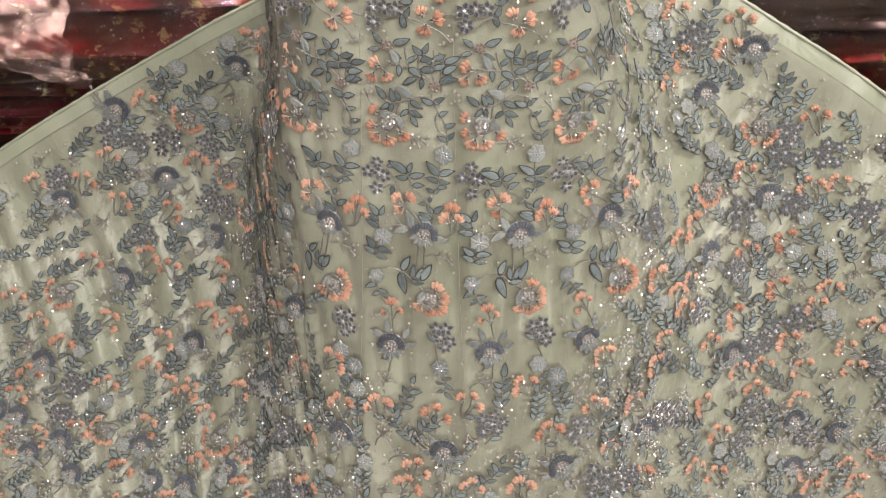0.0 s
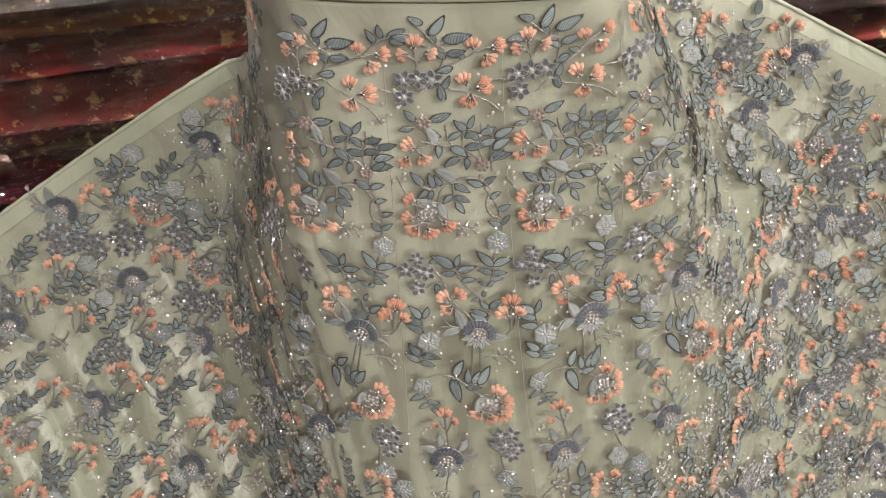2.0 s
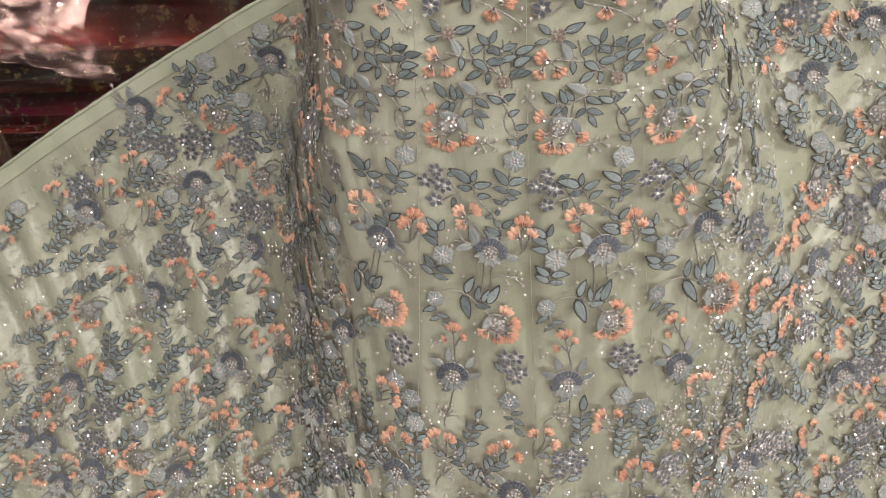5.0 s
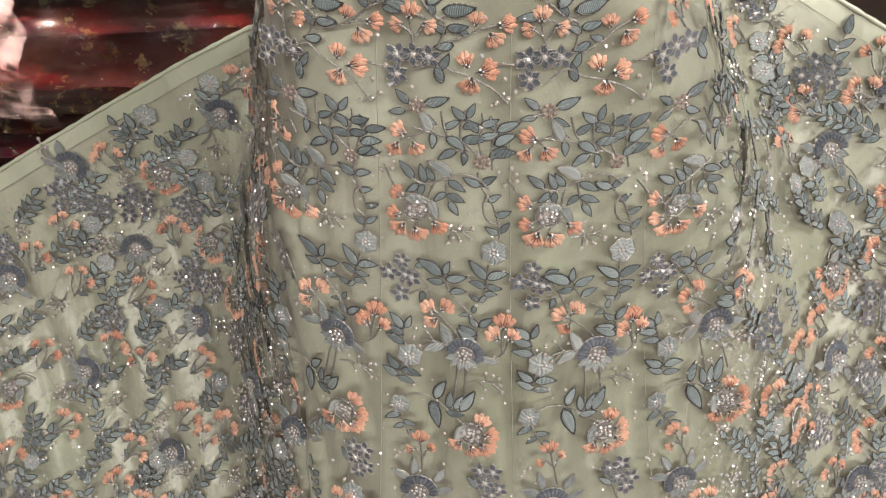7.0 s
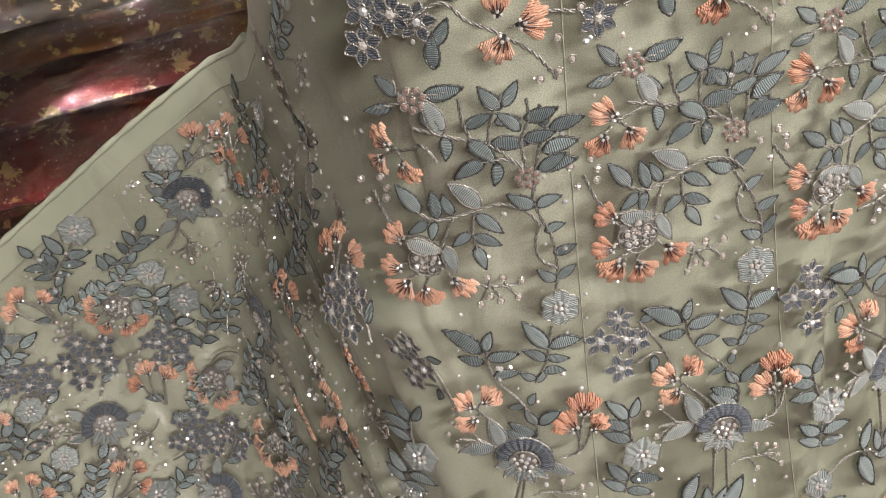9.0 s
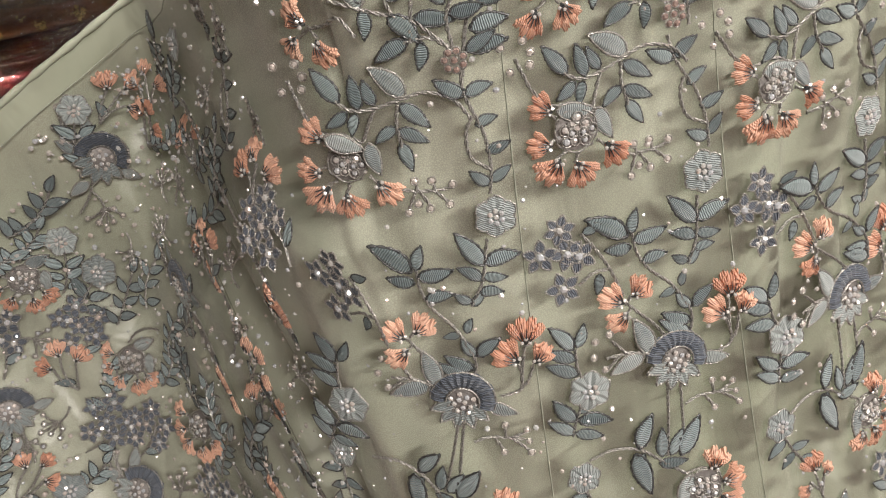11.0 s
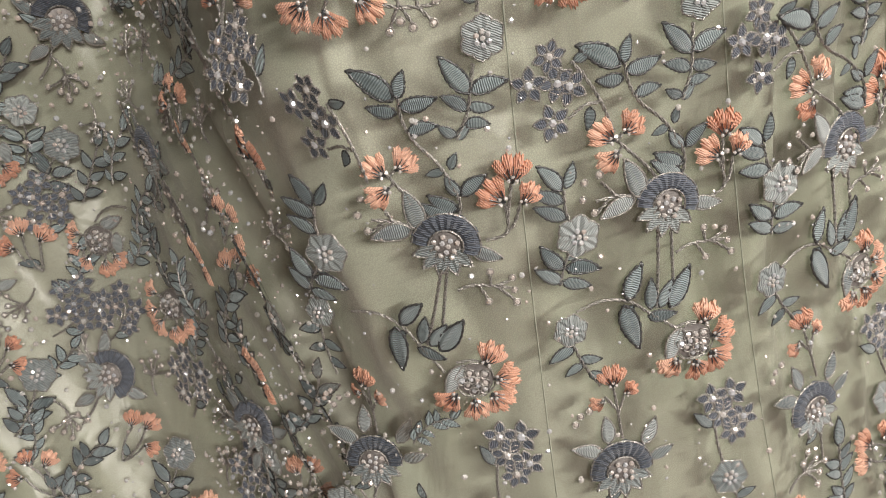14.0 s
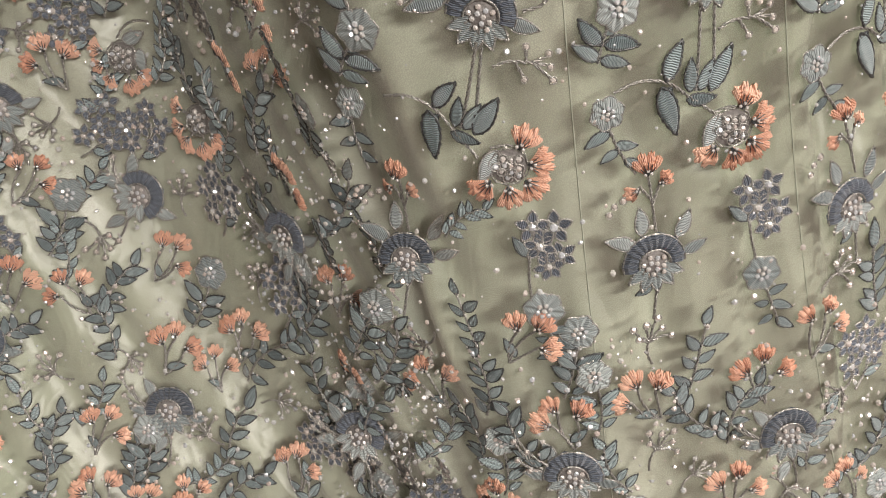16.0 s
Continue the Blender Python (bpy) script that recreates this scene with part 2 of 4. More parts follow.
def fan_mesh(radius, spread, seed):
    """A peach fan blossom: stitched rays ending in a fringed, lobed rim, gathered by dark cord rays at a small stone."""
    rnd = random.Random(seed)
    bm = bmesh.new()
    n, lobes = 37, rnd.choice((4, 5, 5))
    fringe = [rnd.uniform(-0.07, 0.07) for _ in range(n)]
    rows = []
    for j, q in enumerate((0.10, 0.38, 0.7, 0.9, 1.0)):
        row = []
        for i in range(n):
            u = i / (n - 1)
            a = (u - 0.5) * 2 * spread
            ray = 0.5 + 0.5 * math.cos(i * math.pi)
            lobe = abs(math.sin(u * math.pi * lobes)) ** 0.6
            reach = (0.82 + 0.18 * lobe) * (0.74 + 0.26 * math.sin(math.pi * (0.1 + 0.8 * u)))
            r = radius * q * (1 + (reach - 1) * q * q + fringe[i] * q ** 4)
            h = radius * (0.2 * math.sin(math.pi * min(1, q * 0.92)) + 0.02) * (0.55 + 0.45 * lobe) + 0.0006 * (ray - 0.5) * (j > 0)
            row.append(bm.verts.new((r * math.sin(a), r * math.cos(a), h if j < 4 else 0.0004)))
        rows.append(row)
    for a, b in zip(rows, rows[1:]):
        for k in range(n - 1):
            bm.faces.new((a[k], a[k + 1], b[k + 1], b[k]))
    for k in range(5):
        a = (k - 2) * spread * 0.34
        tube(bm, [(math.sin(a) * radius * q, math.cos(a) * radius * q, radius * z) for q, z in ((0.03, 0.12), (0.3, 0.24), (0.62 - 0.07 * abs(k - 2), 0.23))], 0.00034, 4, 1)
    for k in range(3):
        gem(bm, (k - 1) * radius * 0.13, radius * (0.12 + 0.14 * (k == 1)), radius * 0.2, 0.0012, 2, 0.3 * (k - 1))
    return as_mesh("peach_blossom", bm, [PEACH, RIM, CRYSTAL])


def floret_mesh(radius, petals, seed):
    """A small floret of corded loops, each filled with dark thread, round one stone."""
    bm = bmesh.new()
    for k in range(petals):
        a = 2 * math.pi * k / petals + seed
        m = Euler((0, 0, a)).to_matrix().to_4x4() @ Matrix.Translation((0, radius * 0.22, 0))
        leaf_into(bm, radius * 0.74, radius * 0.56, 0, 1, 0, m, 0.00062)
    gem(bm, 0, 0, 0.0006, radius * 0.22, 2, 0.2)
    return as_mesh("corded_floret", bm, [INDIGO, CORD, CRYSTAL])


def star_mesh(radius, seed):
    """A six-petalled pale blossom with a heart of seven stones."""
    bm = bmesh.new()
    for k in range(6):
        a = 2 * math.pi * k / 6 + seed
        leaf_into(bm, radius, radius * 0.92, 0, 1, 0, Euler((0, 0, a)).to_matrix().to_4x4(), 0.0006, 1.75)
    for k in range(7):
        a, r = k * math.pi / 3, radius * 0.3 * (k > 0)
        gem(bm, r * math.cos(a), r * math.sin(a), radius * 0.16, radius * 0.13, 2, 0.25 * math.sin(k * 5))
    return as_mesh("star_blossom", bm, [PETAL, CORD, CRYSTAL])


def medallion_mesh(radius, seed):
    """A rosette packed with looped silver cord and stones, a doubled cord round it."""
    rnd = random.Random(int(seed * 10))
    bm = bmesh.new()
    ring = lambda r, z, cx=0, cy=0, n=16: [(cx + r * math.cos(t), cy + r * math.sin(t), z) for t in (2 * math.pi * i / n for i in range(n + 1))]
    tube(bm, [(x * (1 + 0.05 * math.sin(5 * i)), y * (1 + 0.05 * math.cos(4 * i)), z) for i, (x, y, z) in enumerate(ring(radius, 0.001, n=30))], 0.0006, 4, 1, 0.35)
    c = bm.verts.new((0, 0, 0.0014))
    edge = [bm.verts.new(p) for p in ring(radius * 0.94, 0.0005)[:-1]]
    for a, b in zip(edge, edge[1:] + edge[:1]):
        bm.faces.new((c, a, b))
    for k in range(11):
        a, r = k * 2.4 + seed, radius * 0.72 * math.sqrt((k + 0.2) / 10.5)
        x, y, w = r * math.cos(a), r * math.sin(a), radius * rnd.uniform(0.2, 0.28)
        tube(bm, ring(w, 0.0022 + 0.0003 * (k % 3), x, y, 9), 0.00042, 4, 1, 0.3)
        gem(bm, x, y, 0.0014, w * rnd.uniform(0.55, 0.75), 2, 0.35 * math.sin(k * 4 + seed))
    return as_mesh("beaded_medallion", bm, [BEADBED, CORD, CRYSTAL])


def bloom_mesh(radius):
    """A small heart of rose-tinted stones, each in a ring of cord."""
    bm = bmesh.new()
    for k in range(8):
        a, r = k * 2 * math.pi / 7, radius * 0.66 * (k < 7)
        x, y = r * math.cos(a), r * math.sin(a)
        tube(bm, [(x + radius * 0.27 * math.cos(t), y + radius * 0.27 * math.sin(t), 0.0011) for t in (2 * math.pi * i / 8 for i in range(9))], 0.00048, 4, 0)
        gem(bm, x, y, 0.0008, radius * 0.23, 1, 0.3 * math.sin(k * 3))
    return as_mesh("stone_bloom", bm, [CORD, ROSE])


def fan_flower_mesh(radius, seed):
    """A large blossom: dark ruffled arch above a beaded crescent, with pale petals below."""
    bm = bmesh.new()
    n, rows = 27, []
    for q, h in ((0.5, 0.0018), (0.62, 0.0034), (0.85, 0.0032), (1.0, 0.0006)):
        row = []
        for i in range(n):
            a = (i / (n - 1) - 0.5) * 3.4
            r = radius * q * (1 + 0.07 * q * abs(math.sin(i * 0.72)))
            row.append(bm.verts.new((r * math.sin(a), r * math.cos(a), h + 0.0005 * math.cos(i * math.pi))))
        rows.append(row)
    for a, b in zip(rows, rows[1:]):
        for k in range(n - 1):
            bm.faces.new((a[k], a[k + 1], b[k + 1], b[k])).material_index = 0
    for q, z in ((0.52, 0.0034), (1.02, 0.0012)):
        tube(bm, [(radius * q * math.sin(a), radius * q * math.cos(a), z) for a in (((i / 20) - 0.5) * 3.4 for i in range(21))], 0.0006, 4, 1)
    c = bm.verts.new((0, 0, 0.0032))
    edge = [bm.verts.new((radius * 0.5 * math.cos(t), radius * 0.5 * math.sin(t), 0.001)) for t in (2 * math.pi * i / 14 for i in range(14))]
    for a, b in zip(edge, edge[1:] + edge[:1]):
        bm.faces.new((c, a, b)).material_index = 4
    for k in range(11):
        a, r = k * 2.4 + seed, radius * 0.42 * math.sqrt((k + 0.3) / 11)
        gem(bm, r * math.cos(a), r * math.sin(a), 0.0028, radius * 0.085, 2, 0.25 * math.sin(k * 3))
    for k in range(5):
        a = math.pi + (k - 2) * 0.52
        leaf_into(bm, radius * 0.85, radius * 0.46, 3, 1, 0, Euler((0, 0, a)).to_matrix().to_4x4() @ Matrix.Translation((0, radius * 0.2, 0.0005)))
    return as_mesh("fan_flower", bm, [INDIGO, CORD, CRYSTAL, PETAL, BEADBED])


def bead_mesh():
    bm = bmesh.new()
    tube(bm, [(0.0021 * math.cos(t), 0.0021 * math.sin(t), 0.0008) for t in (2 * math.pi * i / 9 for i in range(10))], 0.00045, 4, 0)
    gem(bm, 0, 0, 0.0003, 0.0016, 1, 0.2)
    return as_mesh("set_stone", bm, [CORD, CRYSTAL])


LEAVES = [leaf_mesh("leaf", 0.019 + 0.003 * k, 0.0098 + 0.0008 * k, (LEAF, RIM), (-0.06, 0.05, 0.0)[k]) for k in range(3)]
PALE = [leaf_mesh("leaf", 0.022, 0.0115, (PETAL, CORD), 0.04)]
FANS = [fan_mesh(0.0165, 0.86, 1), fan_mesh(0.0155, 0.78, 2), fan_mesh(0.0170, 0.95, 3)]
FLORETS = [floret_mesh(0.0112, 5, 0.2), floret_mesh(0.0104, 6, 0.9)]
STARS = [star_mesh(0.0135, 0.1), star_mesh(0.012, 0.4)]
MEDALS = [medallion_mesh(0.0115, 0.3)]
BIGS = [fan_flower_mesh(0.019, 0.2), fan_flower_mesh(0.0172, 1.1)]
BEAD = bead_mesh()
BLOOM = bloom_mesh(0.008)


# ---- the room, plain and closed ----
# unseen walls and ceiling only close the place; dark brown holds down bounced light
WALL = plain_material("brown_wall_paint", (0.22, 0.18, 0.15), 0.7, 0, 0.002, 20)
CARPET = plain_material("brown_carpet", (0.17, 0.10, 0.08), 0.95, 0, 0.004, 140)
WOOD = plain_material("varnished_plywood", (0.32, 0.19, 0.10), 0.45, 0, 0.001, 14)


def slab(name, label, x0, x1, y0, y1, z0, z1, mat):
    bm = bmesh.new()
    box(bm, x0, x1, y0, y1, z0, z1)
    return tagged(part(name, bm, mat, smooth=False), label, name.split("_")[0], kind="structure")


slab("floor", "dark brown carpeted shop floor", -2.6, 2.6, -2.6, 2.6, -0.1, 0.0, CARPET)
slab("ceiling", "plain brown painted ceiling", -2.6, 2.6, -2.6, 2.6, 2.7, 2.8, WALL)
slab("wall_north", "plain brown wall behind the stacks", -2.6, 2.6, 2.5, 2.6, 0.0, 2.7, WALL)
slab("wall_south", "plain brown wall", -2.6, 2.6, -2.6, -2.5, 0.0, 2.7, WALL)
slab("wall_west", "plain brown wall", -2.6, -2.5, -2.5, 2.5, 0.0, 2.7, WALL)
slab("wall_east", "plain brown wall", 2.5, 2.6, -2.5, 2.5, 0.0, 2.7, WALL)


# ---- the skirt's shape ----
def sig(t):
    return 1.0 / (1.0 + math.exp(-max(-40.0, min(40.0, t))))


def skirt_depth(x, z):
    """y of the lining: two side sweeps leaning back and a full front that bulges between them."""
    d = z - 0.7
    left = 1.0767 + 0.2658 * d + 0.0387 * x - 1.0823 * d * d
    right = 1.0273 + 0.4925 * d - 0.219 * x - 0.0846 * d * d
    side = left + (right - left) * sig(x / 0.06)
    front = 0.7421 + 0.3346 * d - 0.3676 * d * d + 0.78 * (x - 0.0367) ** 2
    sl, sr = max(0.009, 0.024 - 0.13 * d), max(0.012, 0.0438 - 0.1734 * d)
    full = sig((x - (-0.2395 + 0.1379 * d)) / sl) * sig(((0.3349 - 0.5405 * d) - x) / sr)
    return side + (front - side) * full


def skirt_top(x):
    """Height of the upper edge: the waist in the middle, the sloping free edges at both sides."""
    left = 0.916 + 0.52 * (x + 0.214) - 0.05 * max(0, -x - 0.3) ** 2
    right = 0.934 - 0.48 * (x - 0.355) - 0.55 * max(0, x - 0.5) ** 2
    mid = 1.071 - 0.05 * (x + 0.1)
    a, b = sig((x + 0.207) / 0.006), sig((0.235 - x) / 0.012)
    return left * (1 - a) + right * (1 - b) + mid * (a + b - 1)


def calm(x, z):
    """Cloth lies smooth close to its upper edge."""
    return 0.1 + 0.9 * sig((skirt_top(x) - z - 0.045) / 0.014)


def soft_folds(x, z):
    """Broad billows and the gathers where the front turns back, shared by net and lining."""
    fan = x * (1.0 + 0.9 * (1.0 - z)) / 1.5
    wide = noise.noise(Vector((fan * 9, z * 2.2, 3.1))) * 0.011
    side = math.exp(-((x + 0.22) / 0.055) ** 2) * math.sin(fan * 230 + z * 9) * 0.0055
    side += math.exp(-((x - 0.24) / 0.05) ** 2) * math.sin(fan * 260 - z * 9) * 0.003
    return (wide + side) * calm(x, z)


def hollows(x, z):
    """How far the loose lining sinks behind the net: long flutes with sharp creases between."""
    fan = x * (1.0 + 0.9 * (1.0 - z)) / 1.5
    drift = noise.noise(Vector((fan * 5, z * 3.0, 9.4))) * 3.2
    flute = 0.5 + 0.5 * math.sin(fan * 95 + drift + 2.0 * z)
    crease = abs(noise.noise(Vector((fan * 13 + 0.9 * z, z * 4.2 - x * 3.5, 1.2))))
    fine = 0.5 + 0.5 * noise.noise(Vector((fan * 38 + z, z * 9 - x * 7, 7.7)))
    billow = 0.5 + 0.5 * noise.noise(Vector((fan * 17 + 2.5 * z, z * 13 + x * 5, 4.4)))
    full = sig((x + 0.2) / 0.02) * sig((0.22 - x) / 0.02)
    return (0.015 * flute * flute + 0.018 * min(0.6, crease) + 0.003 * fine + 0.024 * full * billow) * calm(x, z)


def skirt_point(x, z, lift=0.0, sink=0.0):
    """A point of the cloth, lifted off it along its normal."""
    e = 0.004
    y = skirt_depth(x, z)
    gx = (skirt_depth(x + e, z) - skirt_depth(x - e, z)) / (2 * e)
    gz = (skirt_depth(x, z + e) - skirt_depth(x, z - e)) / (2 * e)
    n = Vector((gx, -1.0, gz)).normalized()
    return Vector((x, y, z)) + n * (lift + soft_folds(x, z) - sink * hollows(x, z)), n


def columns(x0, x1, count):
    """x values packed closer where the front folds back steeply."""
    fine = [x0 + (x1 - x0) * i / 4000 for i in range(4001)]
    weight, total = [], 0.0
    for x in fine:
        total += 1 + 5 * math.exp(-((x + 0.215) / 0.035) ** 2) + 2.5 * math.exp(-((x - 0.22) / 0.05) ** 2) + 0.9 * (abs(x) < 0.3)
        weight.append(total)
    out, k = [], 0
    for i in range(count + 1):
        want = weight[0] + (total - weight[0]) * i / count
        while k < 4000 and weight[k] < want:
            k += 1
        out.append(fine[k])
    return out


def cloth(name, mat, parent, lift, inset, nx, nz, sink, label="", thick=0.0):
    bm = bmesh.new()
    grid = []
    for x in columns(-1.0 + inset, 1.0 - inset, nx):
        top, low = skirt_top(x) - inset * (1.0 if abs(x) > 0.2 else 0.35), 0.022 + 0.01 * math.sin(x * 40)
        grid.append([bm.verts.new(skirt_point(x, low + (top - low) * (1 - (j / nz) ** 1.25), lift, sink)[0]) for j in range(nz + 1)])
    for a, b in zip(grid, grid[1:]):
        for j in range(nz):
            bm.faces.new((a[j], b[j], b[j + 1], a[j + 1]))
    ob = part(name, bm, mat, parent, label)
    if thick:
        s = ob.modifiers.new("thickness", "SOLIDIFY")
        s.thickness, s.offset = thick, 0.0
    return ob


skirt = tagged(new("lehenga_skirt"), "mint green lehenga skirt with embroidered net over satin, spread wide", "skirt")
cloth("satin_lining", SATIN, skirt, 0.0, 0.0, 360, 220, 1.0, "glossy creased mint satin lining", 0.0012)
cloth("net_overlay", NET, skirt, 0.0030, 0.022, 300, 120, 0.0, "sheer fine net laid over the lining")


def rolled_edge(name, xs, drop, lift, radius, mat, label=""):
    bm = bmesh.new()
    tube(bm, [skirt_point(x, skirt_top(x) - drop, lift)[0] + Vector((0, 0, 0.0012 * noise.noise(Vector((x * 15, 1.5, 0))))) for x in xs], radius, 8)
    return part(name, bm, mat, skirt, label)


rolled_edge("hem_roll", [-1.0 + 0.78 * i / 90 for i in range(91)], 0.0, 0.0, 0.0024, SATIN, "rolled mint edge of the lining")
rolled_edge("hem_roll", [0.26 + 0.74 * i / 90 for i in range(91)], 0.0, 0.0, 0.0024, SATIN, "rolled mint edge of the lining")
rolled_edge("net_edge", [-0.98 + 0.765 * i / 110 for i in range(111)], 0.022, 0.0034, 0.0005, SEAM)
rolled_edge("net_edge", [0.26 + 0.72 * i / 110 for i in range(111)], 0.022, 0.0034, 0.0005, SEAM)

# waistband: a flat doubled band with piping on its upper edge
bm = bmesh.new()
band = []
for i in range(61):
    x = -0.2 + 0.425 * i / 60
    z = skirt_top(max(-0.185, min(0.21, x)))
    p, nrm = skirt_point(max(-0.19, min(0.215, x)), z, 0.0045)
    band.append([bm.verts.new(p + nrm * o + Vector((0, 0, h))) for o, h in ((0.0, -0.003), (0.002, -0.001), (0.0022, 0.026), (0.0, 0.028), (-0.005, 0.028), (-0.005, -0.003))])
for a, b in zip(band, band[1:]):
    for k in range(6):
        bm.faces.new((a[k], b[k], b[(k + 1) % 6], a[(k + 1) % 6]))
waist = part("waistband", bm, SATIN, skirt, "plain mint waistband")
bm = bmesh.new()
tube(bm, [skirt_point(-0.19 + 0.4 * i / 60, skirt_top(-0.185 + 0.39 * i / 60) + 0.004, 0.0072)[0] for i in range(61)], 0.0007, 6)
part("piping", bm, SEAM, waist)

# panel seams running from waist to hem
for x_top, spread in ((-0.087, 0.06), (0.008, -0.05), (0.107, -0.16), (-0.5, 0.75), (-0.34, 0.6), (0.42, -0.7), (0.56, -0.8)):
    bm = bmesh.new()
    pts = []
    for i in range(90):
        z = 1.05 - 0.99 * i / 89
        x = x_top + (1.05 - z) * -spread * (0.4 + 0.6 * (1.05 - z))
        if z < skirt_top(x) - 0.035:
            pts.append(skirt_point(x, z, 0.0034)[0])
    tube(bm, pts, 0.0004, 4)
    part("panel_seam", bm, SEAM, skirt)


# ---- embroidery ----
dice = random.Random(11)


def ground(x, z, turn, lift=0.0050):
    """The pose of an embroidered piece on the cloth; its own up points towards the waist."""
    e = 0.006
    p, n = skirt_point(x, z, lift)
    n = (skirt_point(x + e, z)[0] - skirt_point(x - e, z)[0]).cross(skirt_point(x, z + e)[0] - skirt_point(x, z - e)[0]).normalized()
    up = Vector((0.03 - x, 0, 1.62 - z)).normalized()
    up = (up - n * up.dot(n)).normalized()
    right = up.cross(n)
    m = Matrix((right, up, n)).transposed().to_4x4()
    m.translation = p
    return m @ pose(0, 0, 0, 0, 0, turn)


def flat(x, y, turn=0.0, z=0.0, s=1.0):
    return Matrix.Translation((x, y, z)) @ Euler((0, 0, radians(turn))).to_matrix().to_4x4() @ Matrix.Scale(s, 4)


def smooth_line(points, step=0.0016):
    """Evenly spaced points on a soft curve through the given ones."""
    pts = [Vector((p[0], p[1], 0.0008)) for p in points]
    pts = [2 * pts[0] - pts[1]] + pts + [2 * pts[-1] - pts[-2]]
    out = []
    for a, b, c, d in zip(pts, pts[1:], pts[2:], pts[3:]):
        n = max(2, int((c - b).length / step))
        for i in range(n):
            t = i / n
            out.append(0.5 * (2 * b + (c - a) * t + (2 * a - 5 * b + 4 * c - d) * t * t + (3 * b - a - 3 * c + d) * t ** 3))
    return out + [pts[-2]]


def stem_mesh(name, lines):
    """Couched stems: two strands of metal cord twisted round one another."""
    bm = bmesh.new()
    for line in lines:
        mid = smooth_line(line)
        for side in (0.0, math.pi):
            pts = []
            for i, p in enumerate(mid):
                d = (mid[min(i + 1, len(mid) - 1)] - mid[max(i - 1, 0)]).normalized()
                a = side + i * 1.25
                pts.append(p + Vector((-d.y, d.x, 0)) * 0.00062 * math.cos(a) + Vector((0, 0, 0.0005 * math.sin(a))))
            tube(bm, pts, 0.00058, 4)
    return as_mesh(name, bm, [CORD], True)


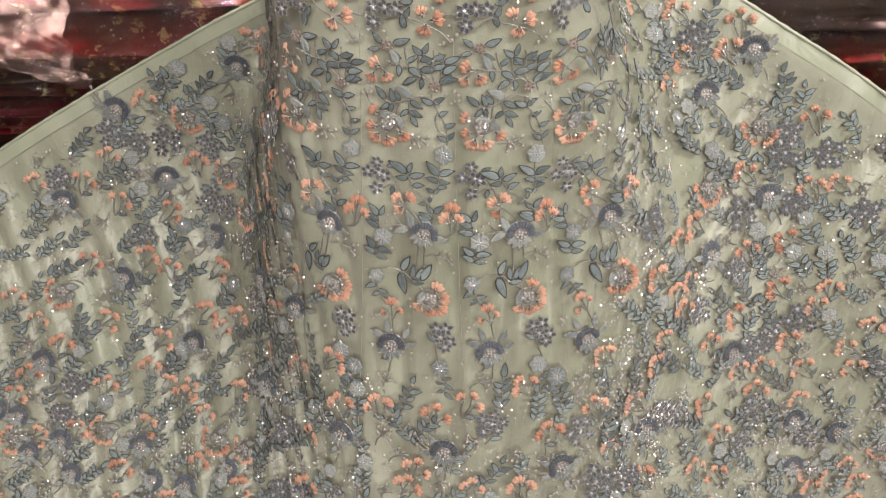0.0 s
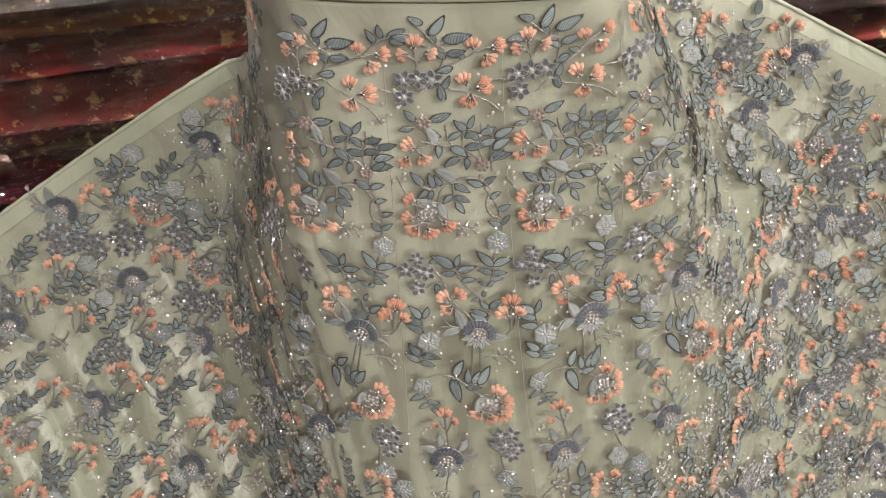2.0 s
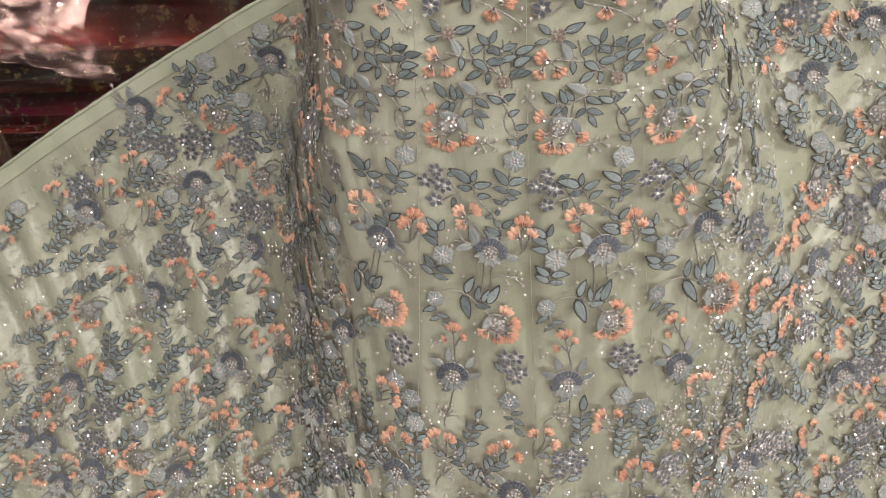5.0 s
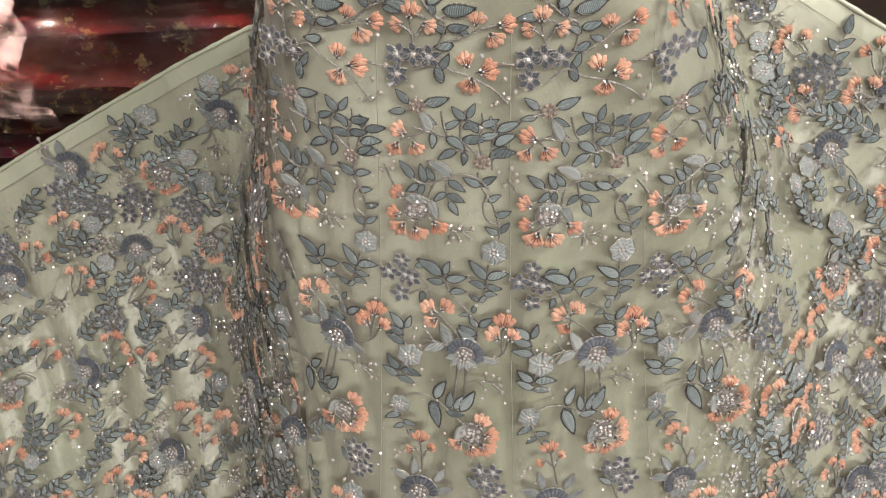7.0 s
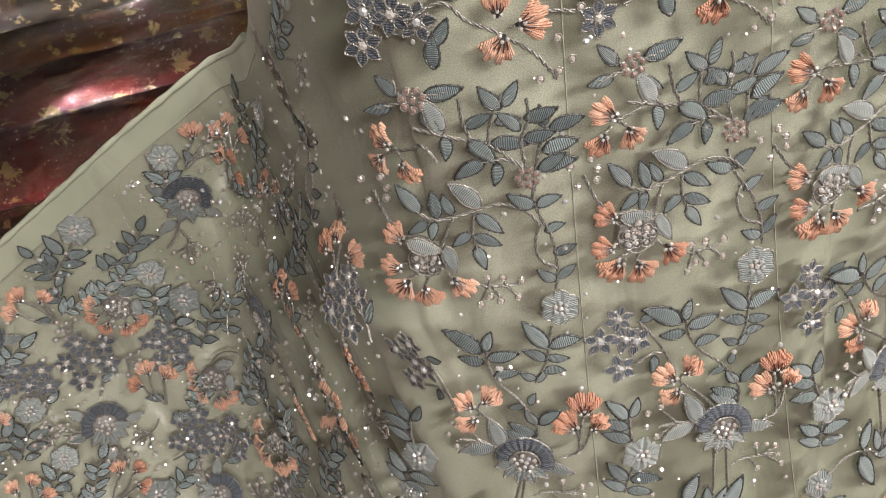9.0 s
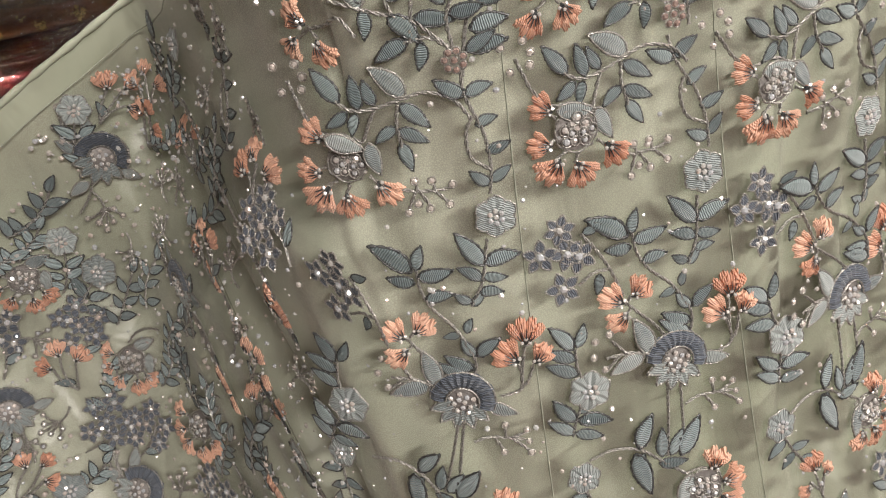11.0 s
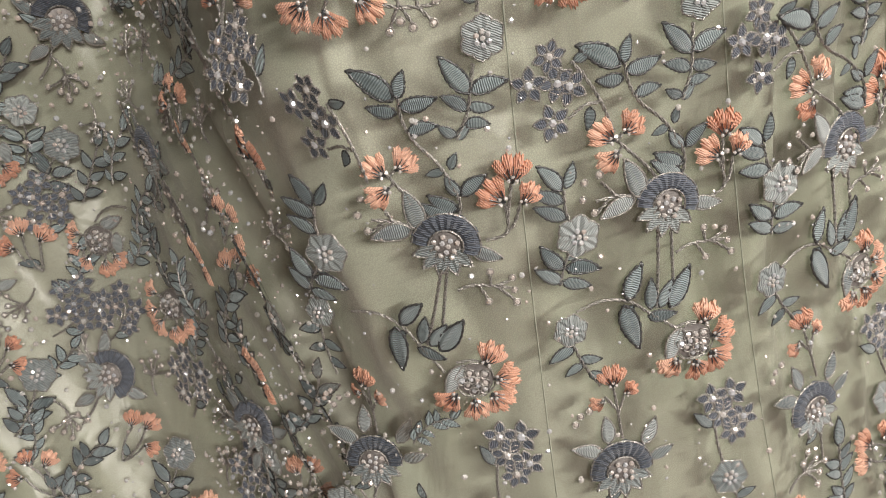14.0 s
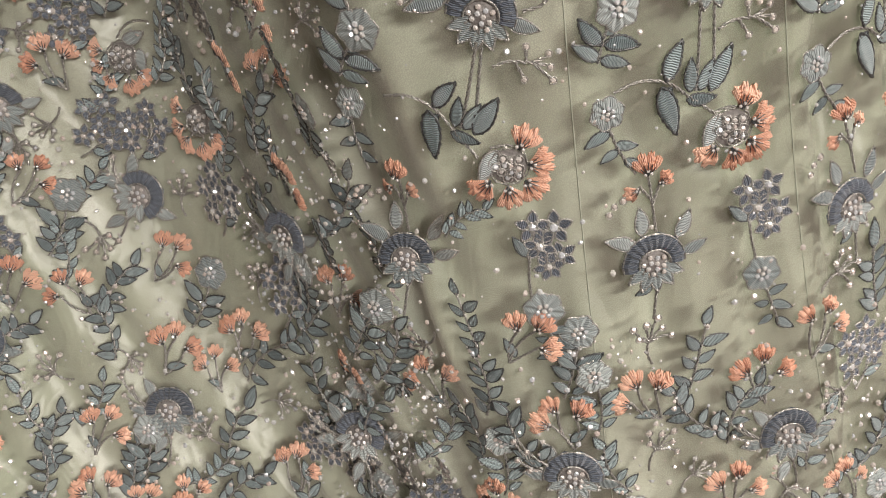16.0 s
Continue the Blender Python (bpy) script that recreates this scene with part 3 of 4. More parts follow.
def sprig(kind, seed):
    """A motif's plan: its cord mesh and its pieces (name, mesh, pose)."""
    r = random.Random(seed)
    lines, got = [], []
    if kind == "L":
        n, side = r.choice((3, 4, 4, 5)), r.uniform(-0.14, 0.14)
        spine = arc(0, -0.027, r.uniform(-0.01, 0.01), 0.020, side, 11)
        lines.append(spine)
        for i in range(n):
            x, y, _ = spine[1 + i * 10 // n]
            for s in (-1, 1):
                got.append(("leaf", r.choice(LEAVES), flat(x, y + 0.002 * s, -s * r.uniform(38, 68), 0.0002, r.uniform(0.58, 0.76))))
        got.append(("leaf", r.choice(LEAVES), flat(spine[-1][0], spine[-1][1] - 0.002, r.uniform(-14, 14), 0.0004, r.uniform(0.66, 0.82))))
    elif kind == "T":
        foot = (r.uniform(-0.006, 0.010), -0.024)
        for a, rad in ((r.uniform(52, 70), 0.0092), (r.uniform(-6, 10), 0.0115), (r.uniform(-70, -50), 0.0092)):
            x, y = -rad * math.sin(radians(a)), rad * math.cos(radians(a)) - 0.006
            lines.append(arc(foot[0], foot[1], x, y, r.uniform(-0.12, 0.12), 7))
            got.append(("peach_blossom", r.choice(FANS), flat(x, y, a * 0.9 + r.uniform(-12, 12), 0.0004, r.uniform(0.8, 0.94))))
        got.append(("leaf", r.choice(LEAVES), flat(foot[0], foot[1] + 0.006, r.choice((-70, 70)), 0.0002, 0.6)))
    elif kind == "M":
        got.append(("beaded_medallion", MEDALS[0], flat(0, 0)))
        got.append(("leaf", PALE[0], flat(0.0, 0.011, -60, 0.0004, 0.85)))
        got.append(("leaf", PALE[0], flat(0.013, 0.008, -165, 0.0004, 0.8)))
        lines.append(arc(-0.004, 0.013, 0.02, 0.028, 0.2, 8))
        for a in (78, 118, 158, 202, 240):
            q = radians(a + r.uniform(-6, 6))
            x, y = -0.0150 * math.sin(q), 0.0150 * math.cos(q)
            lines.append(arc(x * 0.7, y * 0.7, x, y, 0.1, 4))
            got.append(("peach_blossom", r.choice(FANS), flat(x, y, a, 0.0003, r.uniform(0.78, 0.9))))
    elif kind == "F":
        for x, y in ((-0.012, 0.013), (0.006, 0.017), (-0.002, 0.001), (0.015, 0.003), (-0.016, -0.005), (0.004, -0.016)):
            got.append(("corded_floret", r.choice(FLORETS), flat(x + r.uniform(-0.002, 0.002), y, r.uniform(0, 70), 0.0003, r.uniform(0.92, 1.1))))
        lines.append(arc(0.0, 0.01, 0.02, -0.026, 0.12, 8))
        got.append(("leaf", r.choice(LEAVES), flat(0.018, -0.014, -30, 0.0004, 0.7)))
    elif kind == "S":
        got.append(("star_blossom", r.choice(STARS), flat(0, 0.012, r.uniform(0, 50), 0.0008)))
        lines.append(arc(0, 0.006, r.uniform(-0.006, 0.006), -0.036, r.uniform(-0.08, 0.08), 9))
        for i, s in ((0, 1), (0, -1), (1, 1), (1, -1), (2, 1), (2, -1)):
            got.append(("leaf", r.choice(LEAVES), flat(0.001 * s, -0.012 - 0.010 * i, -s * r.uniform(50, 66), 0.0002, 0.84 - 0.11 * i)))
    elif kind == "B":
        got.append(("fan_flower", r.choice(BIGS), flat(0, 0, r.uniform(-25, 25), 0.0006)))
        for x, y, a in ((-0.014, 0.010, 30), (-0.017, -0.004, 75), (0.016, -0.002, -80), (0.0, -0.02, 160)):
            got.append(("leaf", PALE[0], flat(x, y, a + r.uniform(-10, 10), 0.0003, r.uniform(0.68, 0.85))))
        lines.append(arc(0, -0.014, 0.004, -0.044, 0.08, 7))
        for k in range(4):
            x, y = -0.028 - 0.007 * (k % 2) - 0.002 * k, 0.004 + 0.007 * k - 0.004
            lines.append(arc(-0.014, 0, x, y, 0.1, 5, 0.0008))
            got.append(("set_stone", BEAD, flat(x, y, 0, 0.0004)))
    else:
        lines.append(arc(0.0, -0.016, 0.0, 0.004, 0.15, 6))
        for k in range(6):
            a = radians(-100 + 40 * k)
            x, y = (0.008 + 0.005 * (k % 2)) * math.sin(a), 0.004 + (0.008 + 0.004 * (k % 2)) * math.cos(a)
            lines.append(arc(0, 0, x, y, 0.1, 4, 0.0008))
            got.append(("set_stone", BEAD, flat(x, y, 0, 0.0004, r.uniform(0.9, 1.15))))
    return stem_mesh({"L": "leaf_sprig", "T": "peach_trio", "M": "medallion_spray", "F": "floret_spray", "S": "star_spray", "B": "fan_flower_spray", "W": "stone_twig"}[kind], lines), got


PLANS = {k: [sprig(k, ord(k) * 10 + i) for i in range(n)] for k, n in (("L", 6), ("T", 5), ("M", 3), ("F", 3), ("S", 4), ("B", 3), ("W", 3))}
TURN_OF = {"L": 45, "T": 40, "M": 25, "F": 60, "S": 18, "B": 25, "W": 180}
taken = []


def embroider(kind, x, z, plan=None, turn=None, scale=1.0):
    mesh, got = PLANS[kind][dice.randrange(len(PLANS[kind])) if plan is None else plan]
    t = dice.uniform(-1, 1) * TURN_OF[kind] if turn is None else turn
    m = ground(x, z, t) @ Matrix.Scale(scale, 4)
    stem = piece(mesh.name.split(".")[0], mesh, skirt, m)
    for name, me, local in got:
        piece(name, me, stem, local)
    taken.append(m.translation.copy())


PANEL = []
MESH_OF = {"leaf": LEAVES, "pale": PALE, "fan": FANS, "star": STARS, "medal": MEDALS, "big": BIGS, "floret": FLORETS, "bead": [BEAD], "bloom": [BLOOM]}
NAME_OF = {"leaf": "leaf", "pale": "leaf", "fan": "peach_blossom", "star": "star_blossom", "medal": "beaded_medallion", "big": "fan_flower", "floret": "corded_floret", "bead": "set_stone", "bloom": "stone_bloom"}
LENGTH_OF = {"leaf": (0.019, 0.022, 0.025), "pale": (0.022,), "fan": (0.0165, 0.0155, 0.0170)}


def motif(kind, x, z, stem, **pieces):
    """One motif of the panel that repeats round the skirt: stems, and pieces from foot to tip, in millimetres round (x, z)."""
    r = random.Random(len(PANEL))
    got = []
    for sort, rows in pieces.items():
        for row in rows:
            k = r.randrange(len(MESH_OF[sort]))
            x0, y0 = row[0] / 1000, row[1] / 1000
            if len(row) == 4:
                dx, dy = row[2] / 1000 - x0, row[3] / 1000 - y0
                s = min(math.hypot(dx, dy) / LENGTH_OF[sort][k], 0.95 if sort == "fan" else 1.25)
                wide = s * 0.72 + 0.14 if sort != "fan" else s
                m = flat(x0, y0, math.degrees(math.atan2(-dx, dy)), 0.0004) @ Matrix.Diagonal((wide, s, min(1.0, s), 1))
            else:
                m = flat(x0, y0, r.uniform(-12, 12) if sort == "big" else r.uniform(0, 360), 0.0005, r.uniform(0.86, 0.98))
            got.append((NAME_OF[sort], MESH_OF[sort][k], m))
    PANEL.append((x, z, stem_mesh(kind, [[(a / 1000, b / 1000) for a, b in line] for line in stem]), got))


motif("peach_trio", -0.069, 0.936,
      stem=[[(1, 1), (10, 5), (17, 10), (26, 4)], [(-5, -5), (-1, -1), (1, 2)], [(6, -2), (3, 0), (1, 2)]],
      fan=[(1, 3, -14, 8), (-5, -4, -11, -16), (6, -2, 12, -14)])
motif("leafy_vine", -0.028, 0.936,
      stem=[[(-36, 6), (-26, 4), (-15, 2), (0, 0), (10, -6), (18, -11)], [(-16, 22), (-13, 10), (-8, 1)], [(18, -11), (8, -7), (-3, -10)], [(19, -11), (15, 2), (17, 14), (15, 24)]],
      leaf=[(-21, 3, -20, -10), (-12, 8, 0, 16), (-10, 1, 5, -8), (-1, -9, -14, -19), (5, -9, 5, -21), (14, 8, 2, 17), (15, 14, 29, 21), (16, 4, 30, 9), (25, -12, 37, -1)],
      pale=[(-22, 3, -32, 21)],
      bloom=[(20, -16)])
motif("leafy_vine", -0.001, 0.882,
      stem=[[(-13, 28), (-11, 18)], [(-11, 18), (-5, 8), (0, 0), (5, -16), (6, -30)], [(-6, 7), (-8, -1), (-5, -12), (5, -18)]],
      leaf=[(-10, 17, -24, 24), (-10, 17, 2, 24), (-4, 3, 6, 9), (2, -9, 14, -4), (6, -25, -5, -19), (6, -24, 14, -15)])
motif("leaf_sprig", -0.046, 0.897,
      stem=[[(42, 4), (33, 11), (20, 13), (9, 8), (-3, 2), (-12, 0), (-20, 3)], [(8, 6), (9, -4), (13, -14)], [(-2, 2), (-4, -7), (-5, -14)]],
      leaf=[(-2, 4, -9, 15), (-9, 1, -15, 16), (-18, 3, -32, 15), (-14, -1, -23, -9), (-10, -1, -11, -12), (9, 6, 24, -2), (9, -5, 0, -14), (10, -6, 25, -11), (12, -12, 20, -24)],
      pale=[(11, 10, -8, 20), (-23, -14, -3, -16), (-3, -14, 5, -29)])
motif("medallion_spray", -0.062, 0.875,
      stem=[[(6, 11), (-3, 13), (-13, 12), (-22, 19), (-27, 27), (-31, 34)], [(-10, 6), (-15, 9)], [(-10, -4), (-13, -6)], [(-4, -10), (-9, -14)], [(2, -11), (1, -16)], [(11, -5), (16, -8)]],
      fan=[(-12, 9, -24, 14), (-11, -7, -24, -7), (-7, -13, -15, -27), (1, -15, 8, -28), (15, -6, 26, -17)],
      medal=[(0, 0)],
      bead=[(-38, 39), (-28, 42), (-24, 37), (-24, 31), (-33, 28)])
motif("stone_twig", -0.028, 0.858,
      stem=[[(-18, 0), (-8, -1), (3, 0), (10, 2)], [(-5, -1), (-7, 4)], [(3, 0), (2, 4)], [(3, 0), (10, -5)], [(-4, -1), (2, -8)], [(-6, -1), (-8, -10)]],
      bead=[(-7, 4), (1, 5), (11, 4), (11, -6), (2, -9), (-8, -12), (-4, -7)])
motif("star_spray", -0.001, 0.826,
      stem=[[(-3, 3), (-3, -9), (-3, -20), (-7, -34)]],
      leaf=[(-3, -11, -21, 4), (-3, -10, 15, -3), (-3, -19, -17, -14), (-3, -17, 10, -17), (-4, -26, 8, -25), (-7, -32, -16, -27), (-6, -34, -1, -26)],
      star=[(0, 15)])
motif("floret_spray", -0.074, 0.810,
      stem=[[(7, 14), (16, 3), (23, -8), (30, -23)], [(6, -14), (14, -8), (22, -7)]],
      leaf=[(8, 14, 18, 19), (17, -9, 15, -20)],
      floret=[(-4, 17), (-14, 4), (0, 4), (6, 2), (-2, -15)])
motif("leaf_sprig", -0.032, 0.799,
      stem=[[(-10, 18), (-7, 7), (0, -3), (13, -14), (24, -31), (24, -45)]],
      leaf=[(-10, 18, -8, 31), (-12, 17, -34, 28), (-9, 14, 8, 19), (-10, 11, -24, 12), (-4, 2, 10, 6), (15, -16, 6, -19), (18, -15, 20, -6), (24, -28, 15, -19), (25, -28, 36, -17), (24, -36, 8, -29), (24, -44, 5, -34)])
motif("peach_trio", -0.047, 0.780,
      stem=[[(-3, 4), (8, -7), (16, -15), (22, -23)], [(3, 4), (1, 1)], [(0, -6), (3, -3)]],
      fan=[(-1, 1, -15, 12), (3, 4, 13, 14), (1, -4, -9, -14)])
motif("peach_trio", 0.009, 0.762,
      stem=[[(0, 10), (0, -7), (0, -19), (-10, -23)], [(-3, -1), (0, -10)], [(6, -1), (4, -13), (0, -19)]],
      fan=[(0, 8, 0, 24), (-2, -2, -18, 8), (6, -3, 13, 9)])
motif("fan_flower_spray", -0.022, 0.745,
      stem=[[(-17, 4), (-29, 6), (-40, 5)], [(1, -11), (2, -32), (3, -51)], [(-29, 6), (-37, 15)], [(-32, 6), (-39, -1)]],
      pale=[(-15, 3, -25, 25), (-19, 3, -38, -6), (12, -4, 29, -7)],
      big=[(-1, -3)],
      bead=[(-46, 16), (-38, 19), (-47, 7), (-41, -1)])
motif("stone_twig", -0.004, 0.718,
      stem=[[(-17, -4), (-10, -1), (0, -1), (11, -2)], [(0, -1), (-1, 6)], [(3, -1), (10, 2)], [(3, -1), (14, -9)], [(-6, -1), (-1, -8)]],
      bead=[(-1, 7), (11, 4), (15, -10), (0, -10), (13, -3)])
motif("star_spray", -0.075, 0.740,
      stem=[[(-6, 21), (-4, 10), (1, 0)], [(1, -9), (-2, -22), (-3, -32)]],
      leaf=[(-7, 21, -21, 34), (-5, 22, -2, 36), (-5, 15, -23, 21), (-3, 6, -21, 11), (-2, -22, -17, -10), (-2, -30, -17, -22), (-1, -22, 19, -22), (-2, -30, 14, -32), (-1, -17, 8, -13)],
      star=[(4, -4)])
motif("leaf_sprig", -0.040, 0.692,
      stem=[[(-39, 0), (-25, 4), (-10, 1), (3, -9), (18, -21)], [(7, 44), (7, 18), (6, -6)]],
      leaf=[(-10, 2, -1, 21), (3, -6, 3, 12), (8, -6, 15, 11), (14, -7, 24, 16), (-13, -1, -6, -30), (-7, -2, -15, -10), (1, -10, 18, -10)])
motif("medallion_spray", -0.016, 0.663,
      stem=[[(-11, 9), (-2, 11), (7, 9)], [(10, 1), (18, 2)], [(9, -11), (15, -14)]],
      pale=[(-7, 8, -14, -13)],
      fan=[(4, 9, 10, 23), (10, 1, 25, 3), (9, -8, 24, -20), (0, -12, 5, -26), (-9, -9, -17, -21)],
      medal=[(0, -1)])
motif("star_spray", -0.081, 0.676,
      stem=[[(-2, 0), (4, -14), (14, -29)]],
      leaf=[(-1, -3, -15, -10), (2, -10, 15, -11), (4, -14, -7, -20), (7, -20, 19, -23)],
      star=[(-3, 8)])
motif("peach_trio", -0.065, 0.634,
      stem=[[(-2, 15), (1, 0), (5, -23)], [(-6, 6), (2, -4)], [(6, 8), (2, -6)]],
      fan=[(-2, 12, -4, 26), (-6, 5, -15, 0), (5, 6, 12, 13)])
motif("fan_flower_spray", -0.064, 0.594,
      stem=[[(0, -12), (-1, -39)]],
      pale=[(-14, 10, -33, 17), (-11, 17, -14, 34), (10, 14, 17, 31), (14, 4, 28, 11)],
      leaf=[(-3, -15, -13, -21)],
      big=[(-3, -1)],
      bead=[(-28, 37), (-23, 40), (-31, 32)])
motif("floret_spray", -0.004, 0.613,
      stem=[[(-5, -6), (-3, -22), (2, -41)]],
      leaf=[(-6, -7, -17, 4)],
      floret=[(-6, 12), (6, 13), (0, 0), (13, -4), (7, -12)])
motif("star_spray", -0.007, 0.563,
      stem=[[(2, 7), (7, -6), (15, -28)]],
      leaf=[(6, -4, 19, 0), (8, -10, 23, -15), (7, -10, -2, -9), (12, -21, 25, -29), (10, -19, 1, -24)],
      star=[(1, 11)])
motif("leafy_vine", -0.045, 1.032,
      stem=[[(-24, 18), (-12, 9), (-2, 0), (8, -6), (6, -24)], [(2, -4), (14, 6), (25, 11)], [(-32, 0), (-18, -1), (-5, -4)]],
      leaf=[(-12, 15, -25, 19), (-6, 6, 3, 24), (0, 0, -8, 11), (5, 4, 28, 12), (-19, 1, -36, 1), (10, -8, 25, -3), (10, -12, -1, -7), (17, -19, 4, -24)])
motif("peach_trio", -0.060, 1.021,
      stem=[[(-4, 9), (-2, -2), (1, -12)], [(-8, 1), (-2, -3)], [(7, 5), (2, -5)]],
      fan=[(-4, 7, -4, 20), (-7, 3, -18, 0), (6, 6, 17, 2)])
motif("peach_trio", -0.016, 0.991,
      stem=[[(-46, -2), (-31, 7), (-19, 0), (-6, -4), (13, -13), (25, -24)], [(0, -2), (15, 6), (28, 7)]],
      fan=[(-6, 2, -9, 15), (2, 0, 17, 4), (-2, -4, -5, -18)],
      bead=[(30, 9), (22, -5), (30, -14), (25, -20), (17, -24)])
motif("peach_trio", -0.010, 1.025,
      stem=[[(-26, -15), (-11, -8), (-2, -2), (9, 2)]],
      fan=[(-6, -1, -6, 10), (9, 2, 22, 5), (4, -4, 12, -15)],
      leaf=[(-11, -8, -20, -3)])
motif("floret_spray", -0.069, 0.997,
      stem=[[(8, -3), (18, 2), (27, 7)]],
      leaf=[(28, -2, 32, 11), (31, -12, 27, 3)],
      floret=[(-5, 4), (7, 6), (-3, -11), (19, 6)])
motif("leaf_sprig", 0.002, 1.040,
      stem=[[(-14, -21), (-2, -6), (9, 1), (22, 6)]],
      leaf=[(-2, -6, -11, 3), (3, -2, -1, 10), (7, 0, 20, 9), (9, -3, 22, -4)])
motif("bloom_spray", -0.060, 0.960,
      stem=[[(-16, -4), (-4, 0), (16, 8)], [(-4, 0), (-9, 10)]],
      leaf=[(-8, -3, -20, -6), (6, 5, 23, 12), (-6, 3, -17, 12), (5, -4, 17, -10)],
      bloom=[(1, 2)])
motif("leafy_vine", -0.023, 0.946,
      stem=[[(-2, -21), (-4, 0), (-1, 14)], [(23, -33), (21, -10), (24, 9)]],
      leaf=[(0, 7, -12, 16), (1, 8, 5, 21), (-2, 0, 10, 4), (-2, -10, 17, -7), (22, 0, 17, 11), (24, 0, 40, 8), (23, -12, 39, -3), (24, -21, 40, -15)])


def pitch(z):
    """Width of one sewn panel at a height."""
    return 0.099 + 0.075 * (0.94 - z)


def on_front(x, z):
    """The stretch that the four front panels cover."""
    return z > 0.56 and -0.094 - 1.0 * pitch(z) < x < -0.10 + 3.0 * pitch(z)


for panel in range(-2, 3):
    for x, z, mesh, got in PANEL:
        x = x + panel * pitch(z)
        if z > skirt_top(x) - 0.03 or x < (-0.205 if panel > -2 or z < 0.84 else -0.218) or x > 0.235:
            continue
        m = ground(x, z, dice.uniform(-3, 3))
        stem = piece(mesh.name.split(".")[0], mesh, skirt, m)
        for name, me, local in got:
            piece(name, me, stem, local @ flat(0, 0, dice.uniform(-5, 5), 0, dice.uniform(0.95, 1.05)))
        taken.append(m.translation.copy())

PLACED = {}
PLACED["T"] = []
PLACED["T"].append([(-0.666, 0.472), (-0.665, 0.357), (-0.645, 0.38), (-0.594, 0.413), (-0.567, 0.318), (-0.548, 0.515), (-0.545, 0.627), (-0.526, 0.365), (-0.524, 0.44), (-0.499, 0.276), (-0.494, 0.597), (-0.462, 0.321), (-0.459, 0.385), (-0.458, 0.522), (-0.438, 0.744), (-0.435, 0.419), (-0.421, 0.506), (-0.416, 0.582), (-0.399, 0.36), (-0.387, 0.37), (-0.373, 0.651), (-0.372, 0.294), (-0.36, 0.462), (-0.34, 0.519), (-0.309, 0.476), (-0.304, 0.396), (-0.301, 0.292), (-0.27, 0.836), (-0.246, 0.816), (-0.242, 0.483), (-0.235, 0.612), (-0.234, 0.542), (-0.231, 0.77), (-0.206, 0.778), (-0.204, 0.854), (-0.199, 0.503), (-0.188, 0.781), (-0.188, 0.358), (-0.176, 0.431), (-0.17, 0.929), (-0.165, 0.619), (-0.153, 0.782), (-0.14, 0.555), (-0.133, 0.498), (-0.128, 1.005)])
PLACED["T"].append([(-0.126, 1.039), (-0.106, 0.779), (-0.086, 0.51), (-0.07, 1.036), (-0.068, 0.923), (-0.059, 0.636), (-0.049, 0.41), (-0.046, 0.777), (-0.037, 0.435), (-0.029, 0.571), (-0.023, 1.002), (-0.018, 1.026), (-0.01, 0.51), (0.006, 0.768), (0.029, 1.026), (0.032, 0.925), (0.033, 0.529), (0.047, 0.786), (0.047, 0.64), (0.069, 0.625), (0.078, 1.032), (0.079, 0.995), (0.088, 0.575), (0.093, 0.788), (0.102, 0.415), (0.105, 0.545), (0.118, 0.781), (0.138, 0.482), (0.14, 0.928), (0.185, 0.615), (0.192, 0.757), (0.199, 0.502), (0.22, 0.566), (0.241, 0.666), (0.253, 0.902), (0.257, 0.486), (0.271, 0.388), (0.278, 0.637), (0.286, 0.526), (0.3, 0.815), (0.312, 0.663), (0.318, 0.89), (0.327, 0.576), (0.329, 0.836), (0.338, 0.67)])
PLACED["T"].append([(0.373, 0.438), (0.377, 0.515), (0.389, 0.851), (0.398, 0.338), (0.401, 0.389), (0.401, 0.887), (0.419, 0.534), (0.421, 0.706), (0.432, 0.613), (0.455, 0.431), (0.481, 0.562), (0.487, 0.624), (0.5, 0.492), (0.508, 0.781), (0.512, 0.695), (0.526, 0.454), (0.601, 0.458)])
PLACED["M"] = []
PLACED["M"].append([(-0.592, 0.478), (-0.377, 0.72), (-0.34, 0.329), (-0.322, 0.645), (-0.284, 0.614), (-0.201, 0.641), (-0.165, 0.87), (-0.123, 0.654), (-0.062, 0.86), (-0.014, 0.655), (0.036, 0.859), (0.112, 0.65), (0.154, 0.847), (0.22, 0.645), (0.362, 0.7), (0.439, 0.763)])
PLACED["F"] = []
PLACED["F"].append([(-0.416, 0.684), (-0.292, 0.566), (-0.255, 0.87), (-0.217, 0.808), (-0.201, 0.59), (-0.171, 0.813), (-0.157, 1.011), (-0.113, 0.606), (-0.073, 0.809), (-0.07, 1.002), (0.005, 0.611), (0.026, 0.808), (0.03, 0.997), (0.127, 0.585), (0.128, 0.999), (0.158, 0.803), (0.204, 0.403), (0.25, 0.589), (0.344, 0.86), (0.417, 0.66), (0.474, 0.734), (0.515, 0.522)])
PLACED["B"] = []
